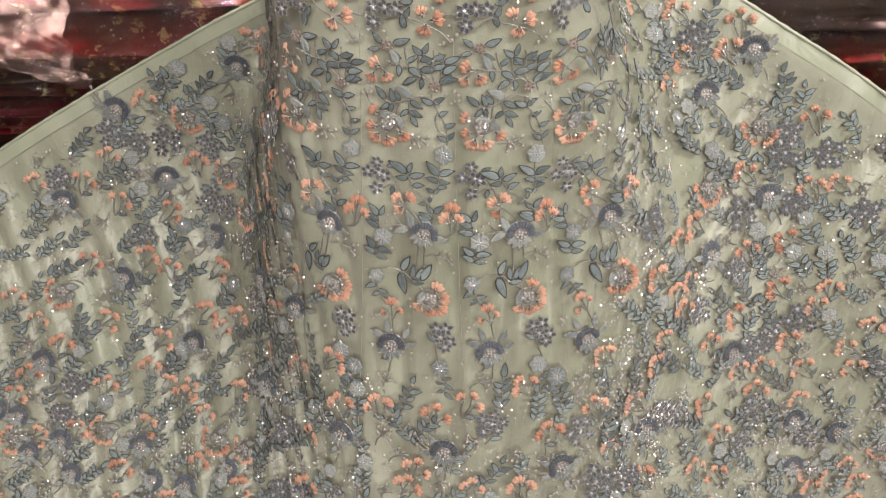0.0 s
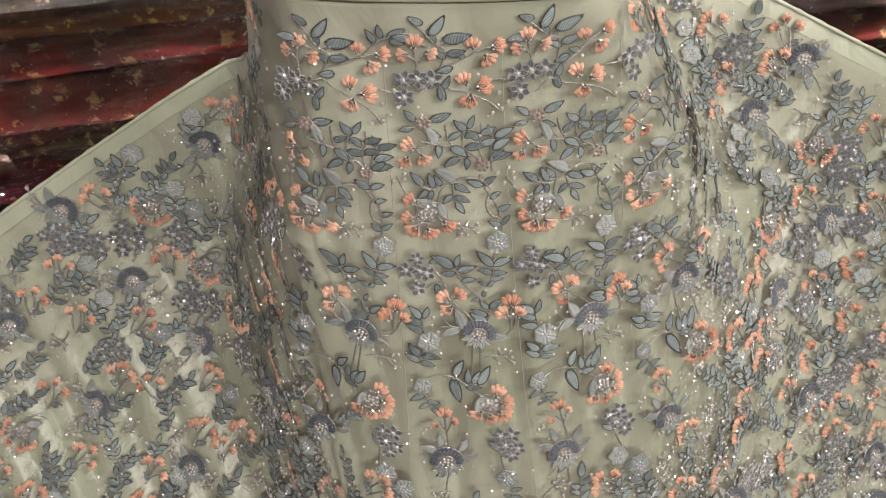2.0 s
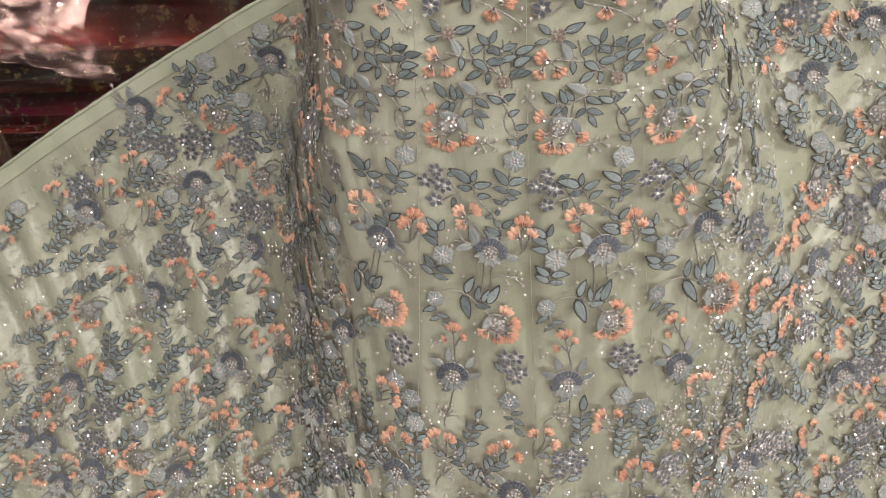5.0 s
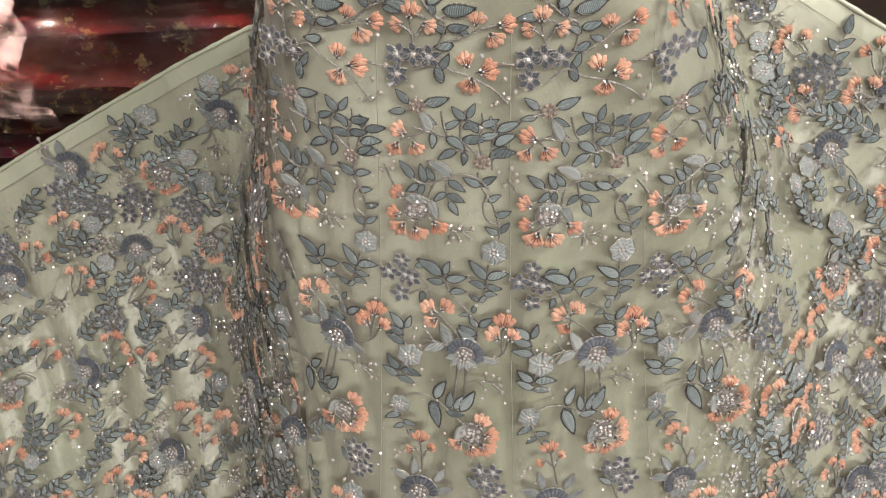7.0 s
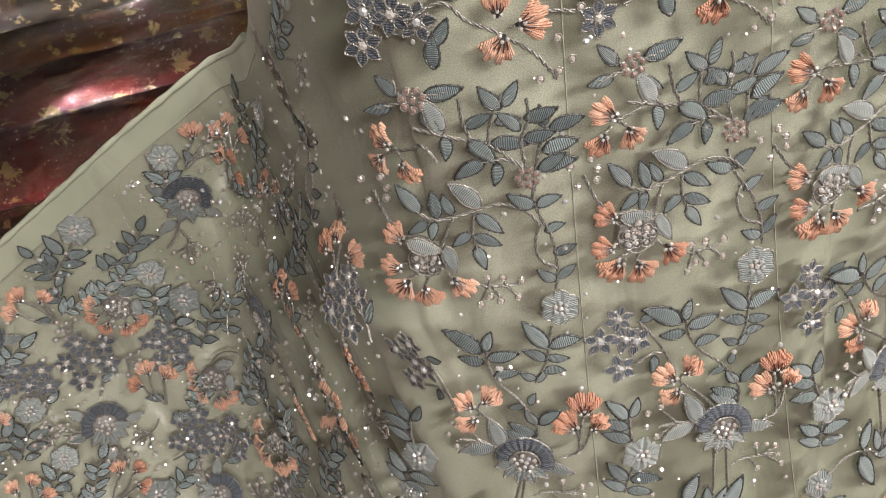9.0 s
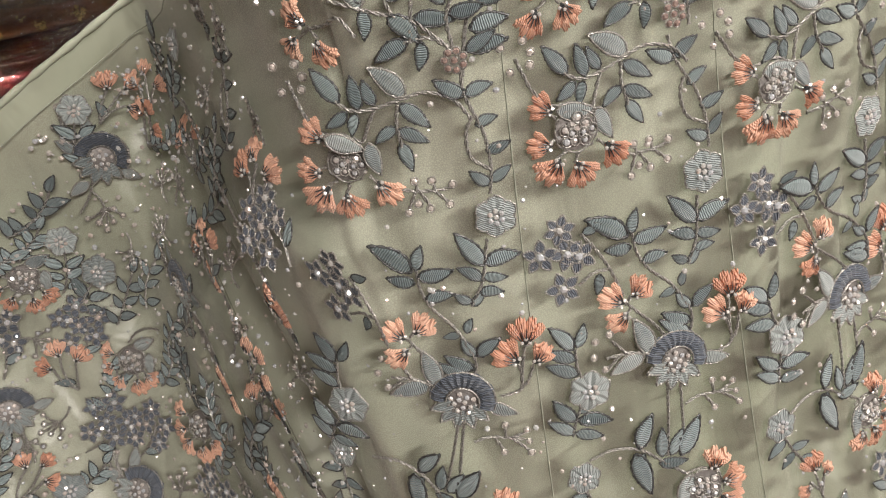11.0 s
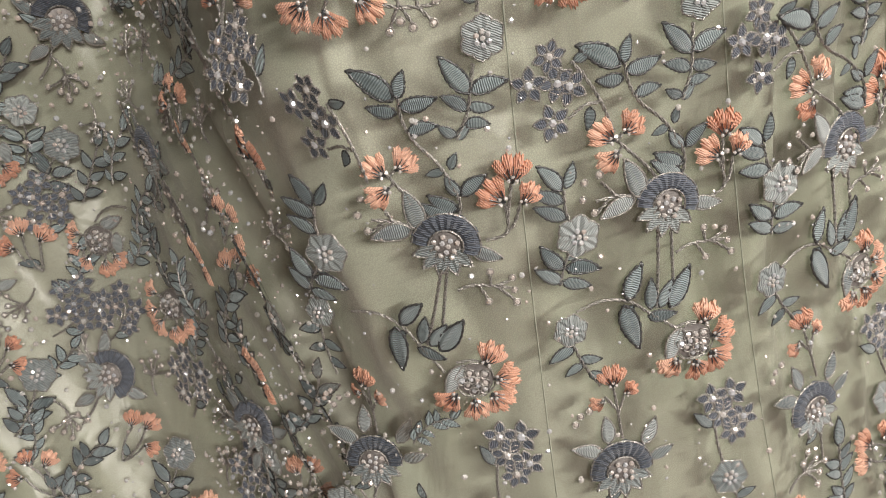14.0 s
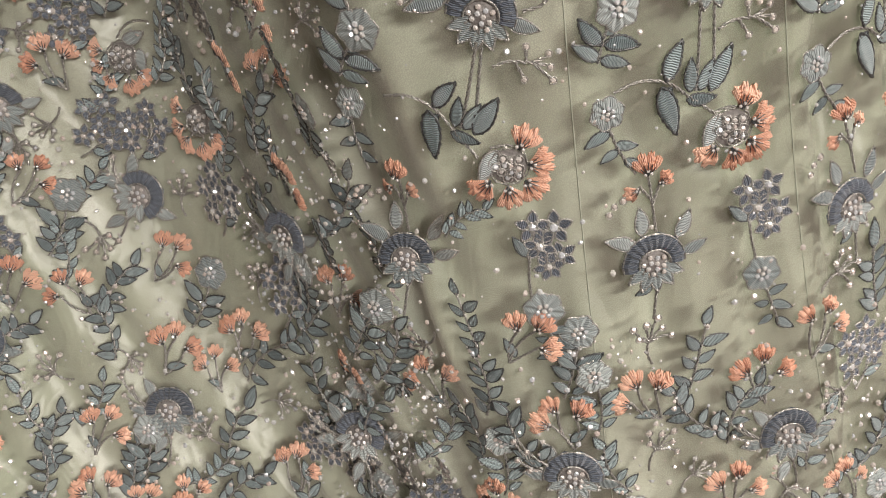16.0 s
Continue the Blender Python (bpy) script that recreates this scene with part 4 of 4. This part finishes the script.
PLACED["B"].append([(-0.623, 0.394), (-0.593, 0.306), (-0.581, 0.598), (-0.499, 0.492), (-0.481, 0.733), (-0.47, 0.3), (-0.42, 0.629), (-0.395, 0.266), (-0.381, 0.422), (-0.348, 0.556), (-0.296, 0.794), (-0.257, 0.718), (-0.252, 0.436), (-0.251, 0.565), (-0.202, 0.739), (-0.17, 0.579), (-0.134, 0.457), (-0.13, 0.747), (-0.067, 0.596), (-0.023, 0.74), (0.001, 0.463), (0.047, 0.601), (0.061, 0.584), (0.069, 0.752), (0.106, 0.737), (0.155, 0.435), (0.217, 0.731), (0.269, 0.611), (0.277, 0.445), (0.361, 0.797), (0.369, 0.625), (0.417, 0.488), (0.421, 0.854), (0.457, 0.678), (0.523, 0.377), (0.594, 0.359)])
PLACED["S"] = []
PLACED["S"].append([(-0.534, 0.341), (-0.473, 0.652), (-0.407, 0.404), (-0.403, 0.555), (-0.389, 0.787), (-0.332, 0.702), (-0.33, 0.831), (-0.323, 0.501), (-0.25, 0.401), (-0.216, 0.538), (-0.118, 0.546), (-0.108, 0.914), (-0.105, 0.833), (-0.081, 0.675), (-0.074, 0.728), (-0.073, 0.963), (-0.006, 0.827), (-0.006, 0.906), (-0.005, 0.561), (0.029, 0.964), (0.038, 0.68), (0.113, 0.834), (0.147, 0.544), (0.162, 0.719), (0.241, 0.574), (0.294, 0.857), (0.314, 0.776), (0.32, 0.629), (0.374, 0.728), (0.449, 0.628)])
PLACED["L"] = []
PLACED["L"].append([(-0.667, 0.427), (-0.667, 0.388), (-0.604, 0.355), (-0.588, 0.509), (-0.568, 0.438), (-0.565, 0.551), (-0.55, 0.418), (-0.543, 0.685), (-0.503, 0.631), (-0.499, 0.404), (-0.488, 0.545), (-0.474, 0.485), (-0.469, 0.42), (-0.46, 0.572), (-0.435, 0.319), (-0.425, 0.392), (-0.422, 0.764), (-0.413, 0.477), (-0.398, 0.335), (-0.381, 0.5), (-0.357, 0.773), (-0.343, 0.375), (-0.332, 0.41), (-0.308, 0.692), (-0.3, 0.855), (-0.299, 0.458), (-0.278, 0.647), (-0.264, 0.5), (-0.262, 0.331), (-0.261, 0.469), (-0.258, 0.582), (-0.242, 0.368), (-0.237, 0.647), (-0.234, 0.862), (-0.221, 0.608), (-0.212, 0.518), (-0.211, 0.695), (-0.19, 0.896), (-0.189, 0.917), (-0.184, 0.481), (-0.173, 0.967), (-0.172, 0.658), (-0.17, 0.517), (-0.155, 0.901), (-0.153, 0.486)])
PLACED["L"].append([(-0.149, 0.611), (-0.144, 0.826), (-0.142, 0.693), (-0.137, 0.888), (-0.137, 1.057), (-0.135, 0.968), (-0.128, 0.771), (-0.121, 0.925), (-0.109, 0.985), (-0.108, 0.948), (-0.101, 0.879), (-0.097, 1.058), (-0.084, 0.755), (-0.054, 0.494), (-0.049, 0.685), (-0.048, 1.052), (-0.046, 1.013), (-0.046, 0.531), (-0.044, 0.894), (-0.043, 0.983), (-0.042, 0.814), (-0.034, 0.624), (-0.032, 0.877), (-0.029, 0.695), (-0.022, 0.486), (-0.02, 0.953), (-0.011, 0.8), (-0.003, 1.051), (0.002, 0.864), (0.025, 0.87), (0.031, 0.734), (0.049, 1.005), (0.049, 0.98), (0.051, 1.034), (0.059, 0.441), (0.06, 0.825), (0.065, 0.962), (0.068, 0.72), (0.072, 0.879), (0.074, 0.544), (0.093, 0.818), (0.098, 0.923), (0.102, 0.679), (0.111, 0.876), (0.116, 1.029)])
PLACED["L"].append([(0.15, 0.979), (0.16, 0.759), (0.17, 0.884), (0.198, 0.696), (0.207, 0.525), (0.214, 0.905), (0.217, 0.465), (0.219, 0.786), (0.231, 0.486), (0.24, 0.717), (0.257, 0.878), (0.258, 0.526), (0.259, 0.79), (0.288, 0.833), (0.305, 0.524), (0.307, 0.845), (0.317, 0.563), (0.331, 0.759), (0.351, 0.424), (0.369, 0.884), (0.385, 0.478), (0.39, 0.821), (0.391, 0.566), (0.394, 0.751), (0.397, 0.71), (0.434, 0.399), (0.439, 0.566), (0.457, 0.71), (0.461, 0.815), (0.465, 0.532), (0.484, 0.383), (0.493, 0.446), (0.62, 0.479)])
PLACED["W"] = []
PLACED["W"].append([(-0.526, 0.468), (-0.525, 0.571), (-0.507, 0.737), (-0.461, 0.631), (-0.459, 0.763), (-0.455, 0.46), (-0.387, 0.533), (-0.358, 0.409), (-0.316, 0.559), (-0.307, 0.756), (-0.285, 0.515), (-0.262, 0.597), (-0.237, 0.707), (-0.224, 0.845), (-0.213, 0.584), (-0.207, 0.443), (-0.191, 0.539), (-0.189, 0.707), (-0.176, 0.908), (-0.171, 0.747), (-0.133, 0.587), (-0.127, 0.852), (-0.112, 0.698), (-0.107, 0.723), (-0.1, 1.025), (-0.084, 0.624), (-0.082, 0.47), (-0.078, 0.907), (-0.075, 0.544), (-0.055, 0.566), (-0.03, 0.603), (-0.024, 0.845), (-0.007, 0.425), (0.002, 0.714), (0.005, 0.969), (0.029, 0.897), (0.041, 0.48), (0.047, 0.555), (0.08, 0.85), (0.095, 0.983), (0.135, 0.709), (0.156, 0.615), (0.249, 0.503), (0.277, 0.574), (0.362, 0.599)])
PLACED["W"].append([(0.403, 0.687), (0.425, 0.437), (0.44, 0.863), (0.473, 0.577), (0.494, 0.402), (0.509, 0.472)])
for kind, runs in PLACED.items():
    for run in runs:
        for x, z in run:
            if not on_front(x, z) and z < skirt_top(x - 0.012) - 0.03 + 0.5 * (x > -0.2):
                embroider(kind, x, z)


def crowded(x, z, room):
    p = skirt_point(x, z)[0]
    return any((p - q).length_squared < room * room for q in taken)


EVEN = columns(-0.95, 0.95, 1500)


def joined(name, items, mats, label):
    """Many small pieces as one mesh."""
    verts, faces, slots = [], [], []
    at = {m.name: k for k, m in enumerate(mats)}
    for me, m in items:
        base = len(verts)
        verts.extend(tuple(m @ v.co) for v in me.vertices)
        own = [at[x.name] for x in me.materials]
        for f in me.polygons:
            faces.append([base + k for k in f.vertices])
            slots.append(own[f.material_index])
    out = bpy.data.meshes.new(name)
    out.from_pydata(verts, [], faces)
    for m in mats:
        out.materials.append(m)
    out.polygons.foreach_set("material_index", slots)
    ob = new(name, out)
    ob.parent = skirt
    return tagged(ob, label, kind="stuff")


# the same motifs carried on between and below, thicker towards the hem
filler = []
for low, high, room, most, kinds in ((0.36, 1.04, 0.0255, 960, "LLLLWWTSF"), (0.22, 0.37, 0.029, 1090, "LLTBMSFWW"), (0.05, 0.23, 0.045, 1160, "LLTBMSFWW")):
    for _ in range(3600):
        x, z = dice.choice(EVEN), dice.uniform(low, high)
        if z > skirt_top(x) - 0.045 or (on_front(x, z) and z > 0.69) or crowded(x, z, room + (0.009 if on_front(x, z) else 0.0) + (0.006 if abs(x) < 0.18 and z > 0.6 else 0.0)):
            continue
        if len(taken) > most:
            break
        kind = dice.choice(kinds)
        mesh, got = PLANS[kind][dice.randrange(len(PLANS[kind]))]
        m = ground(x, z, dice.uniform(-1, 1) * TURN_OF[kind]) @ Matrix.Scale(0.66 if z > 0.6 and abs(x) < 0.18 else 0.88, 4)
        filler.append((mesh, m))
        filler.extend((me, m @ local) for _, me, local in got)
        taken.append(m.translation.copy())
joined("small_embroidery", filler, [CORD, RIM, LEAF, PETAL, INDIGO, PEACH, CRYSTAL, BEADBED], "smaller leaf, blossom and stone embroidery between the large motifs")


def glitter(name, count, seed, rule, label):
    """Loose sequins and tiny stones sewn over the net."""
    r = random.Random(seed)
    bm = bmesh.new()
    made = 0
    verts, faces = [], []
    while made < count:
        x, z = r.choice(EVEN), r.uniform(0.04, 1.04)
        if z > skirt_top(x) - 0.03 or r.random() > rule(x, z):
            continue
        made += 1
        m = ground(x, z, r.uniform(0, 360), 0.0058)
        m = m @ Euler((r.gauss(0, 0.35), r.gauss(0, 0.35), 0)).to_matrix().to_4x4()
        s = r.choice((0.0008, 0.001, 0.0013, 0.0017, 0.0022)) * (1.0 if abs(x) > 0.22 or z < 0.6 else 0.8)
        base = len(verts)
        verts.extend(m @ Vector((s * math.cos(k * math.pi / 3), s * math.sin(k * math.pi / 3), 0)) for k in range(6))
        verts.extend(m @ Vector((0.5 * s * math.cos(k * math.pi / 3), 0.5 * s * math.sin(k * math.pi / 3), 0.6 * s)) for k in range(6))
        faces.extend((base + k, base + (k + 1) % 6, base + 6 + (k + 1) % 6, base + 6 + k) for k in range(6))
        faces.append(tuple(base + 6 + k for k in range(6)))
    bm.free()
    me = bpy.data.meshes.new(name)
    me.from_pydata([tuple(v) for v in verts], [], faces)
    me.materials.append(CRYSTAL)
    ob = new(name, me)
    ob.parent = skirt
    return tagged(ob, label, kind="stuff")


glitter("sequin_work", 15500, 5, lambda x, z: 0.16 + 0.55 * (abs(x) > 0.2) + 0.2 * (z < 0.55) if z < 0.8 or abs(x) > 0.2 else 0.1, "tiny silver sequins scattered over the net")
glitter("hem_sequin_work", 5000, 6, lambda x, z: 1.0 if z < 0.36 - 0.1 * math.cos(x * 3.2) and abs(x) > 0.3 else (0.25 if z < 0.25 else 0.0), "dense silver sequins near the hem")


# ---- stacks of wrapped saris behind the skirt ----
def folded(name, mat, parent, size, folds_n, seed, swell=0.0, crumple=0.004, label=""):
    """A folded cloth lying along x: rounded front of several layers, softly uneven."""
    lx, ly, h = size
    bm = bmesh.new()
    nx, rows = 44, []
    prof = []
    for i in range(25):
        a = math.pi * (i / 24 - 0.5)
        prof.append((-abs(math.cos(a)) ** 0.55 * 0.035, 0.5 + 0.5 * math.copysign(abs(math.sin(a)) ** 0.7, math.sin(a))))
    prof = [(ly, 0.0)] + prof + [(ly, 1.0)]
    for i in range(nx + 1):
        x = lx * (i / nx - 0.5)
        end = 1.0 - 0.35 * (abs(2 * i / nx - 1)) ** 14
        row = []
        for j, (y, t) in enumerate(prof):
            ridge = 0.0045 * abs(math.sin(math.pi * t * folds_n + 0.5 * noise.noise(Vector((x * 4, seed, 0))))) if 0 < j < 26 else 0
            n = noise.noise_vector(Vector((x * 9 + seed * 3, y * 6, t * 2.5 + seed))) * crumple + noise.noise_vector(Vector((x * 28, y * 18 + seed, t * 9))) * crumple * 0.5
            zz = (t - 0.5) * h * end + 0.5 * h
            row.append(bm.verts.new(Vector((x, y - ridge - swell, zz + swell * (2 * t - 1))) + n))
        rows.append(row)
    m = len(prof)
    for a, b in zip(rows, rows[1:]):
        for j in range(m):
            bm.faces.new((a[j], b[j], b[(j + 1) % m], a[(j + 1) % m]))
    bm.faces.new(rows[0])
    bm.faces.new(list(reversed(rows[-1])))
    return part(name, bm, mat, parent, label)


MAROON = brocade_material("maroon_gold_brocade", (0.21, 0.008, 0.009), (1.0, 0.72, 0.34), 0.96, 24)
RED = brocade_material("red_silk", (0.52, 0.010, 0.018), (1.0, 0.74, 0.45), 0.90, 44)
MAGENTA = brocade_material("magenta_silk", (0.62, 0.008, 0.10), (1.0, 0.65, 0.4), 0.88, 44)
BLACKGOLD = brocade_material("black_gold_net", (0.02, 0.016, 0.012), (1.0, 0.8, 0.42), 0.93, 70)
OLIVE = brocade_material("dark_olive_brocade", (0.06, 0.05, 0.03), (0.9, 0.66, 0.3), 0.91, 44)
MAUVE = brocade_material("dusty_mauve_net", (0.36, 0.25, 0.24), (0.9, 0.8, 0.76), 0.84, 34)
AMBER = brocade_material("amber_brocade", (0.34, 0.12, 0.03), (1.0, 0.66, 0.22), 0.90, 40)


def sari(x, y, z, size, mat, folds_n, seed, tilt, label, wrapped=True):
    thing = tagged(new("folded_sari"), label, "sari", "stacked saris")
    thing.matrix_basis = pose(x, y, z, 0, tilt, random.Random(seed).uniform(-3, 3))
    cloth_ob = folded("folded_cloth", mat, thing, size, folds_n, seed)
    if wrapped:
        folded("plastic_sleeve", FILM, thing, (size[0] + 0.012, size[1], size[2]), 1, seed + 40, 0.011, 0.0085, "clear crinkled plastic sleeve")
    return thing


def bench(x0, x1, top):
    bm = bmesh.new()
    box(bm, x0, x1, 1.24, 1.86, top - 0.025, top, 0.003)
    b = tagged(new("low_bench"), "low varnished plywood bench under the stacked saris", "bench")
    part("bench_top", bm, WOOD, b, smooth=False)
    for x in (x0 + 0.03, x1 - 0.03):
        bm = bmesh.new()
        box(bm, x - 0.012, x + 0.012, 1.25, 1.85, 0.0, top - 0.025, 0.002)
        part("bench_side", bm, WOOD, b, smooth=False)


bench(-1.42, -0.12, 0.20)
bench(0.30, 1.50, 0.20)
LEFT = [
    (0.052, MAROON, 2, "maroon folded sari with gold motifs in clear plastic"), (0.040, OLIVE, 2, "dark olive folded sari with dull gold weave"),
    (0.034, RED, 2, "red folded sari with gold dashes in clear plastic"), (0.030, MAROON, 2, "maroon folded sari with gold motifs in clear plastic"),
    (0.034, RED, 3, "red folded sari with gold dashes in clear plastic"), (0.032, MAROON, 2, "maroon folded sari with gold motifs in clear plastic"),
    (0.030, RED, 2, "red folded sari with gold dashes in clear plastic"), (0.034, MAGENTA, 1, "magenta folded sari in clear plastic"),
    (0.030, MAROON, 2, "maroon folded sari with gold motifs in clear plastic"), (0.044, OLIVE, 2, "dark olive folded sari with dull gold weave"),
    (0.085, MAROON, 1, "thick maroon sari with gold floral motifs in crinkled plastic"), (0.055, MAROON, 1, "thick maroon sari with gold floral motifs in crinkled plastic"),
    (0.040, AMBER, 2, "amber gold folded sari on the stack"), (0.075, BLACKGOLD, 2, "black net sari with gold sequin work"),
]
z = 0.205
for k, (h, mat, n, label) in enumerate(LEFT):
    sari(-0.72 + 0.03 * math.sin(k * 2.3), 1.46 + 0.012 * math.sin(k * 1.7), z, (1.12, 0.36, h), mat, n, k + 1, -1.5 if k > 8 else 0.0, label)
    z += h + 0.006
RIGHT = [
    (0.06, MAROON, 2, "maroon folded sari with gold motifs in clear plastic"), (0.05, OLIVE, 2, "dark olive folded sari with dull gold weave"),
    (0.05, MAROON, 2, "maroon folded sari with gold motifs in clear plastic"), (0.055, MAUVE, 2, "dusty mauve net sari in clear plastic"),
    (0.05, OLIVE, 1, "dark olive folded sari with dull gold weave"), (0.105, RED, 1, "thick bright red silk sari in glossy clear plastic"),
    (0.05, MAROON, 2, "maroon folded sari with gold motifs in clear plastic"), (0.05, MAUVE, 2, "dusty mauve net sari in clear plastic"),
]
z = 0.205
for k, (h, mat, n, label) in enumerate(RIGHT):
    sari(0.93 + 0.03 * math.sin(k * 2.9), 1.46 + 0.012 * math.sin(k * 2.1), z, (1.02, 0.36, h), mat, n, k + 21, 0.0, label)
    z += h + 0.006


def pouch(x, y, z, w, d, h, seed):
    """A stuffed cloth pouch with a wrapped clear bag."""
    thing = tagged(new("cloth_pouch"), "amber brown brocade pouch in a clear plastic bag", "pouch")
    thing.matrix_basis = pose(x, y, z, 0, 0, 8)
    for name, mat, grow, rough, label in (("pouch_body", AMBER, 0.0, 0.004, ""), ("plastic_sleeve", FILM, 0.004, 0.007, "clear crinkled plastic sleeve")):
        bm = bmesh.new()
        box(bm, -w / 2 - grow, w / 2 + grow, -d / 2 - grow, d / 2 + grow, 0.0, h + grow, 0.02)
        bmesh.ops.subdivide_edges(bm, edges=bm.edges[:], cuts=4, use_grid_fill=True)
        for v in bm.verts:
            v.co += noise.noise_vector(v.co * 14 + Vector((seed, 0, 0))) * rough * (v.co.z > 0.01)
        part(name, bm, mat, thing, label)


pouch(-1.03, 1.32, 0.202, 0.26, 0.12, 0.335, 3)

# a loose crumpled clear bag hanging over the front of the stack
bm = bmesh.new()
grid = []
for i in range(37):
    row = []
    for j in range(37):
        u, v = i / 36 - 0.5, j / 36
        q = Vector((u * 0.17 * (0.6 + 0.5 * v), -0.02 - 0.045 * math.sin(math.pi * v), -0.26 * v))
        row.append(bm.verts.new(q + noise.noise_vector(q * 24) * 0.016 + noise.noise_vector(q * 60) * 0.006))
    grid.append(row)
for a, c in zip(grid, grid[1:]):
    for j in range(36):
        bm.faces.new((a[j], a[j + 1], c[j + 1], c[j]))
MILKY, nt, bs = material("milky_plastic")
bs.inputs["Base Color"].default_value = (0.40, 0.27, 0.25, 1)
bs.inputs["Roughness"].default_value = 0.18
mx, tp = nt.nodes.new("ShaderNodeMixShader"), nt.nodes.new("ShaderNodeBsdfTransparent")
nt.links.new(ramp(nt, noise_tex(nt, coords(nt), 30, 4.0), [(0.35, (0.08,) * 3), (0.7, (0.45,) * 3)]), mx.inputs[0])
nt.links.new(tp.outputs[0], mx.inputs[1])
nt.links.new(bs.outputs[0], mx.inputs[2])
nt.links.new(mx.outputs[0], nt.nodes["Material Output"].inputs[0])
bag = part("plastic_bag", bm, MILKY)
bag.matrix_basis = pose(-0.70, 1.415, 0.86, 0, 12, 0)
tagged(bag, "crumpled milky clear plastic bag hanging over stacked saris", "plastic bag")
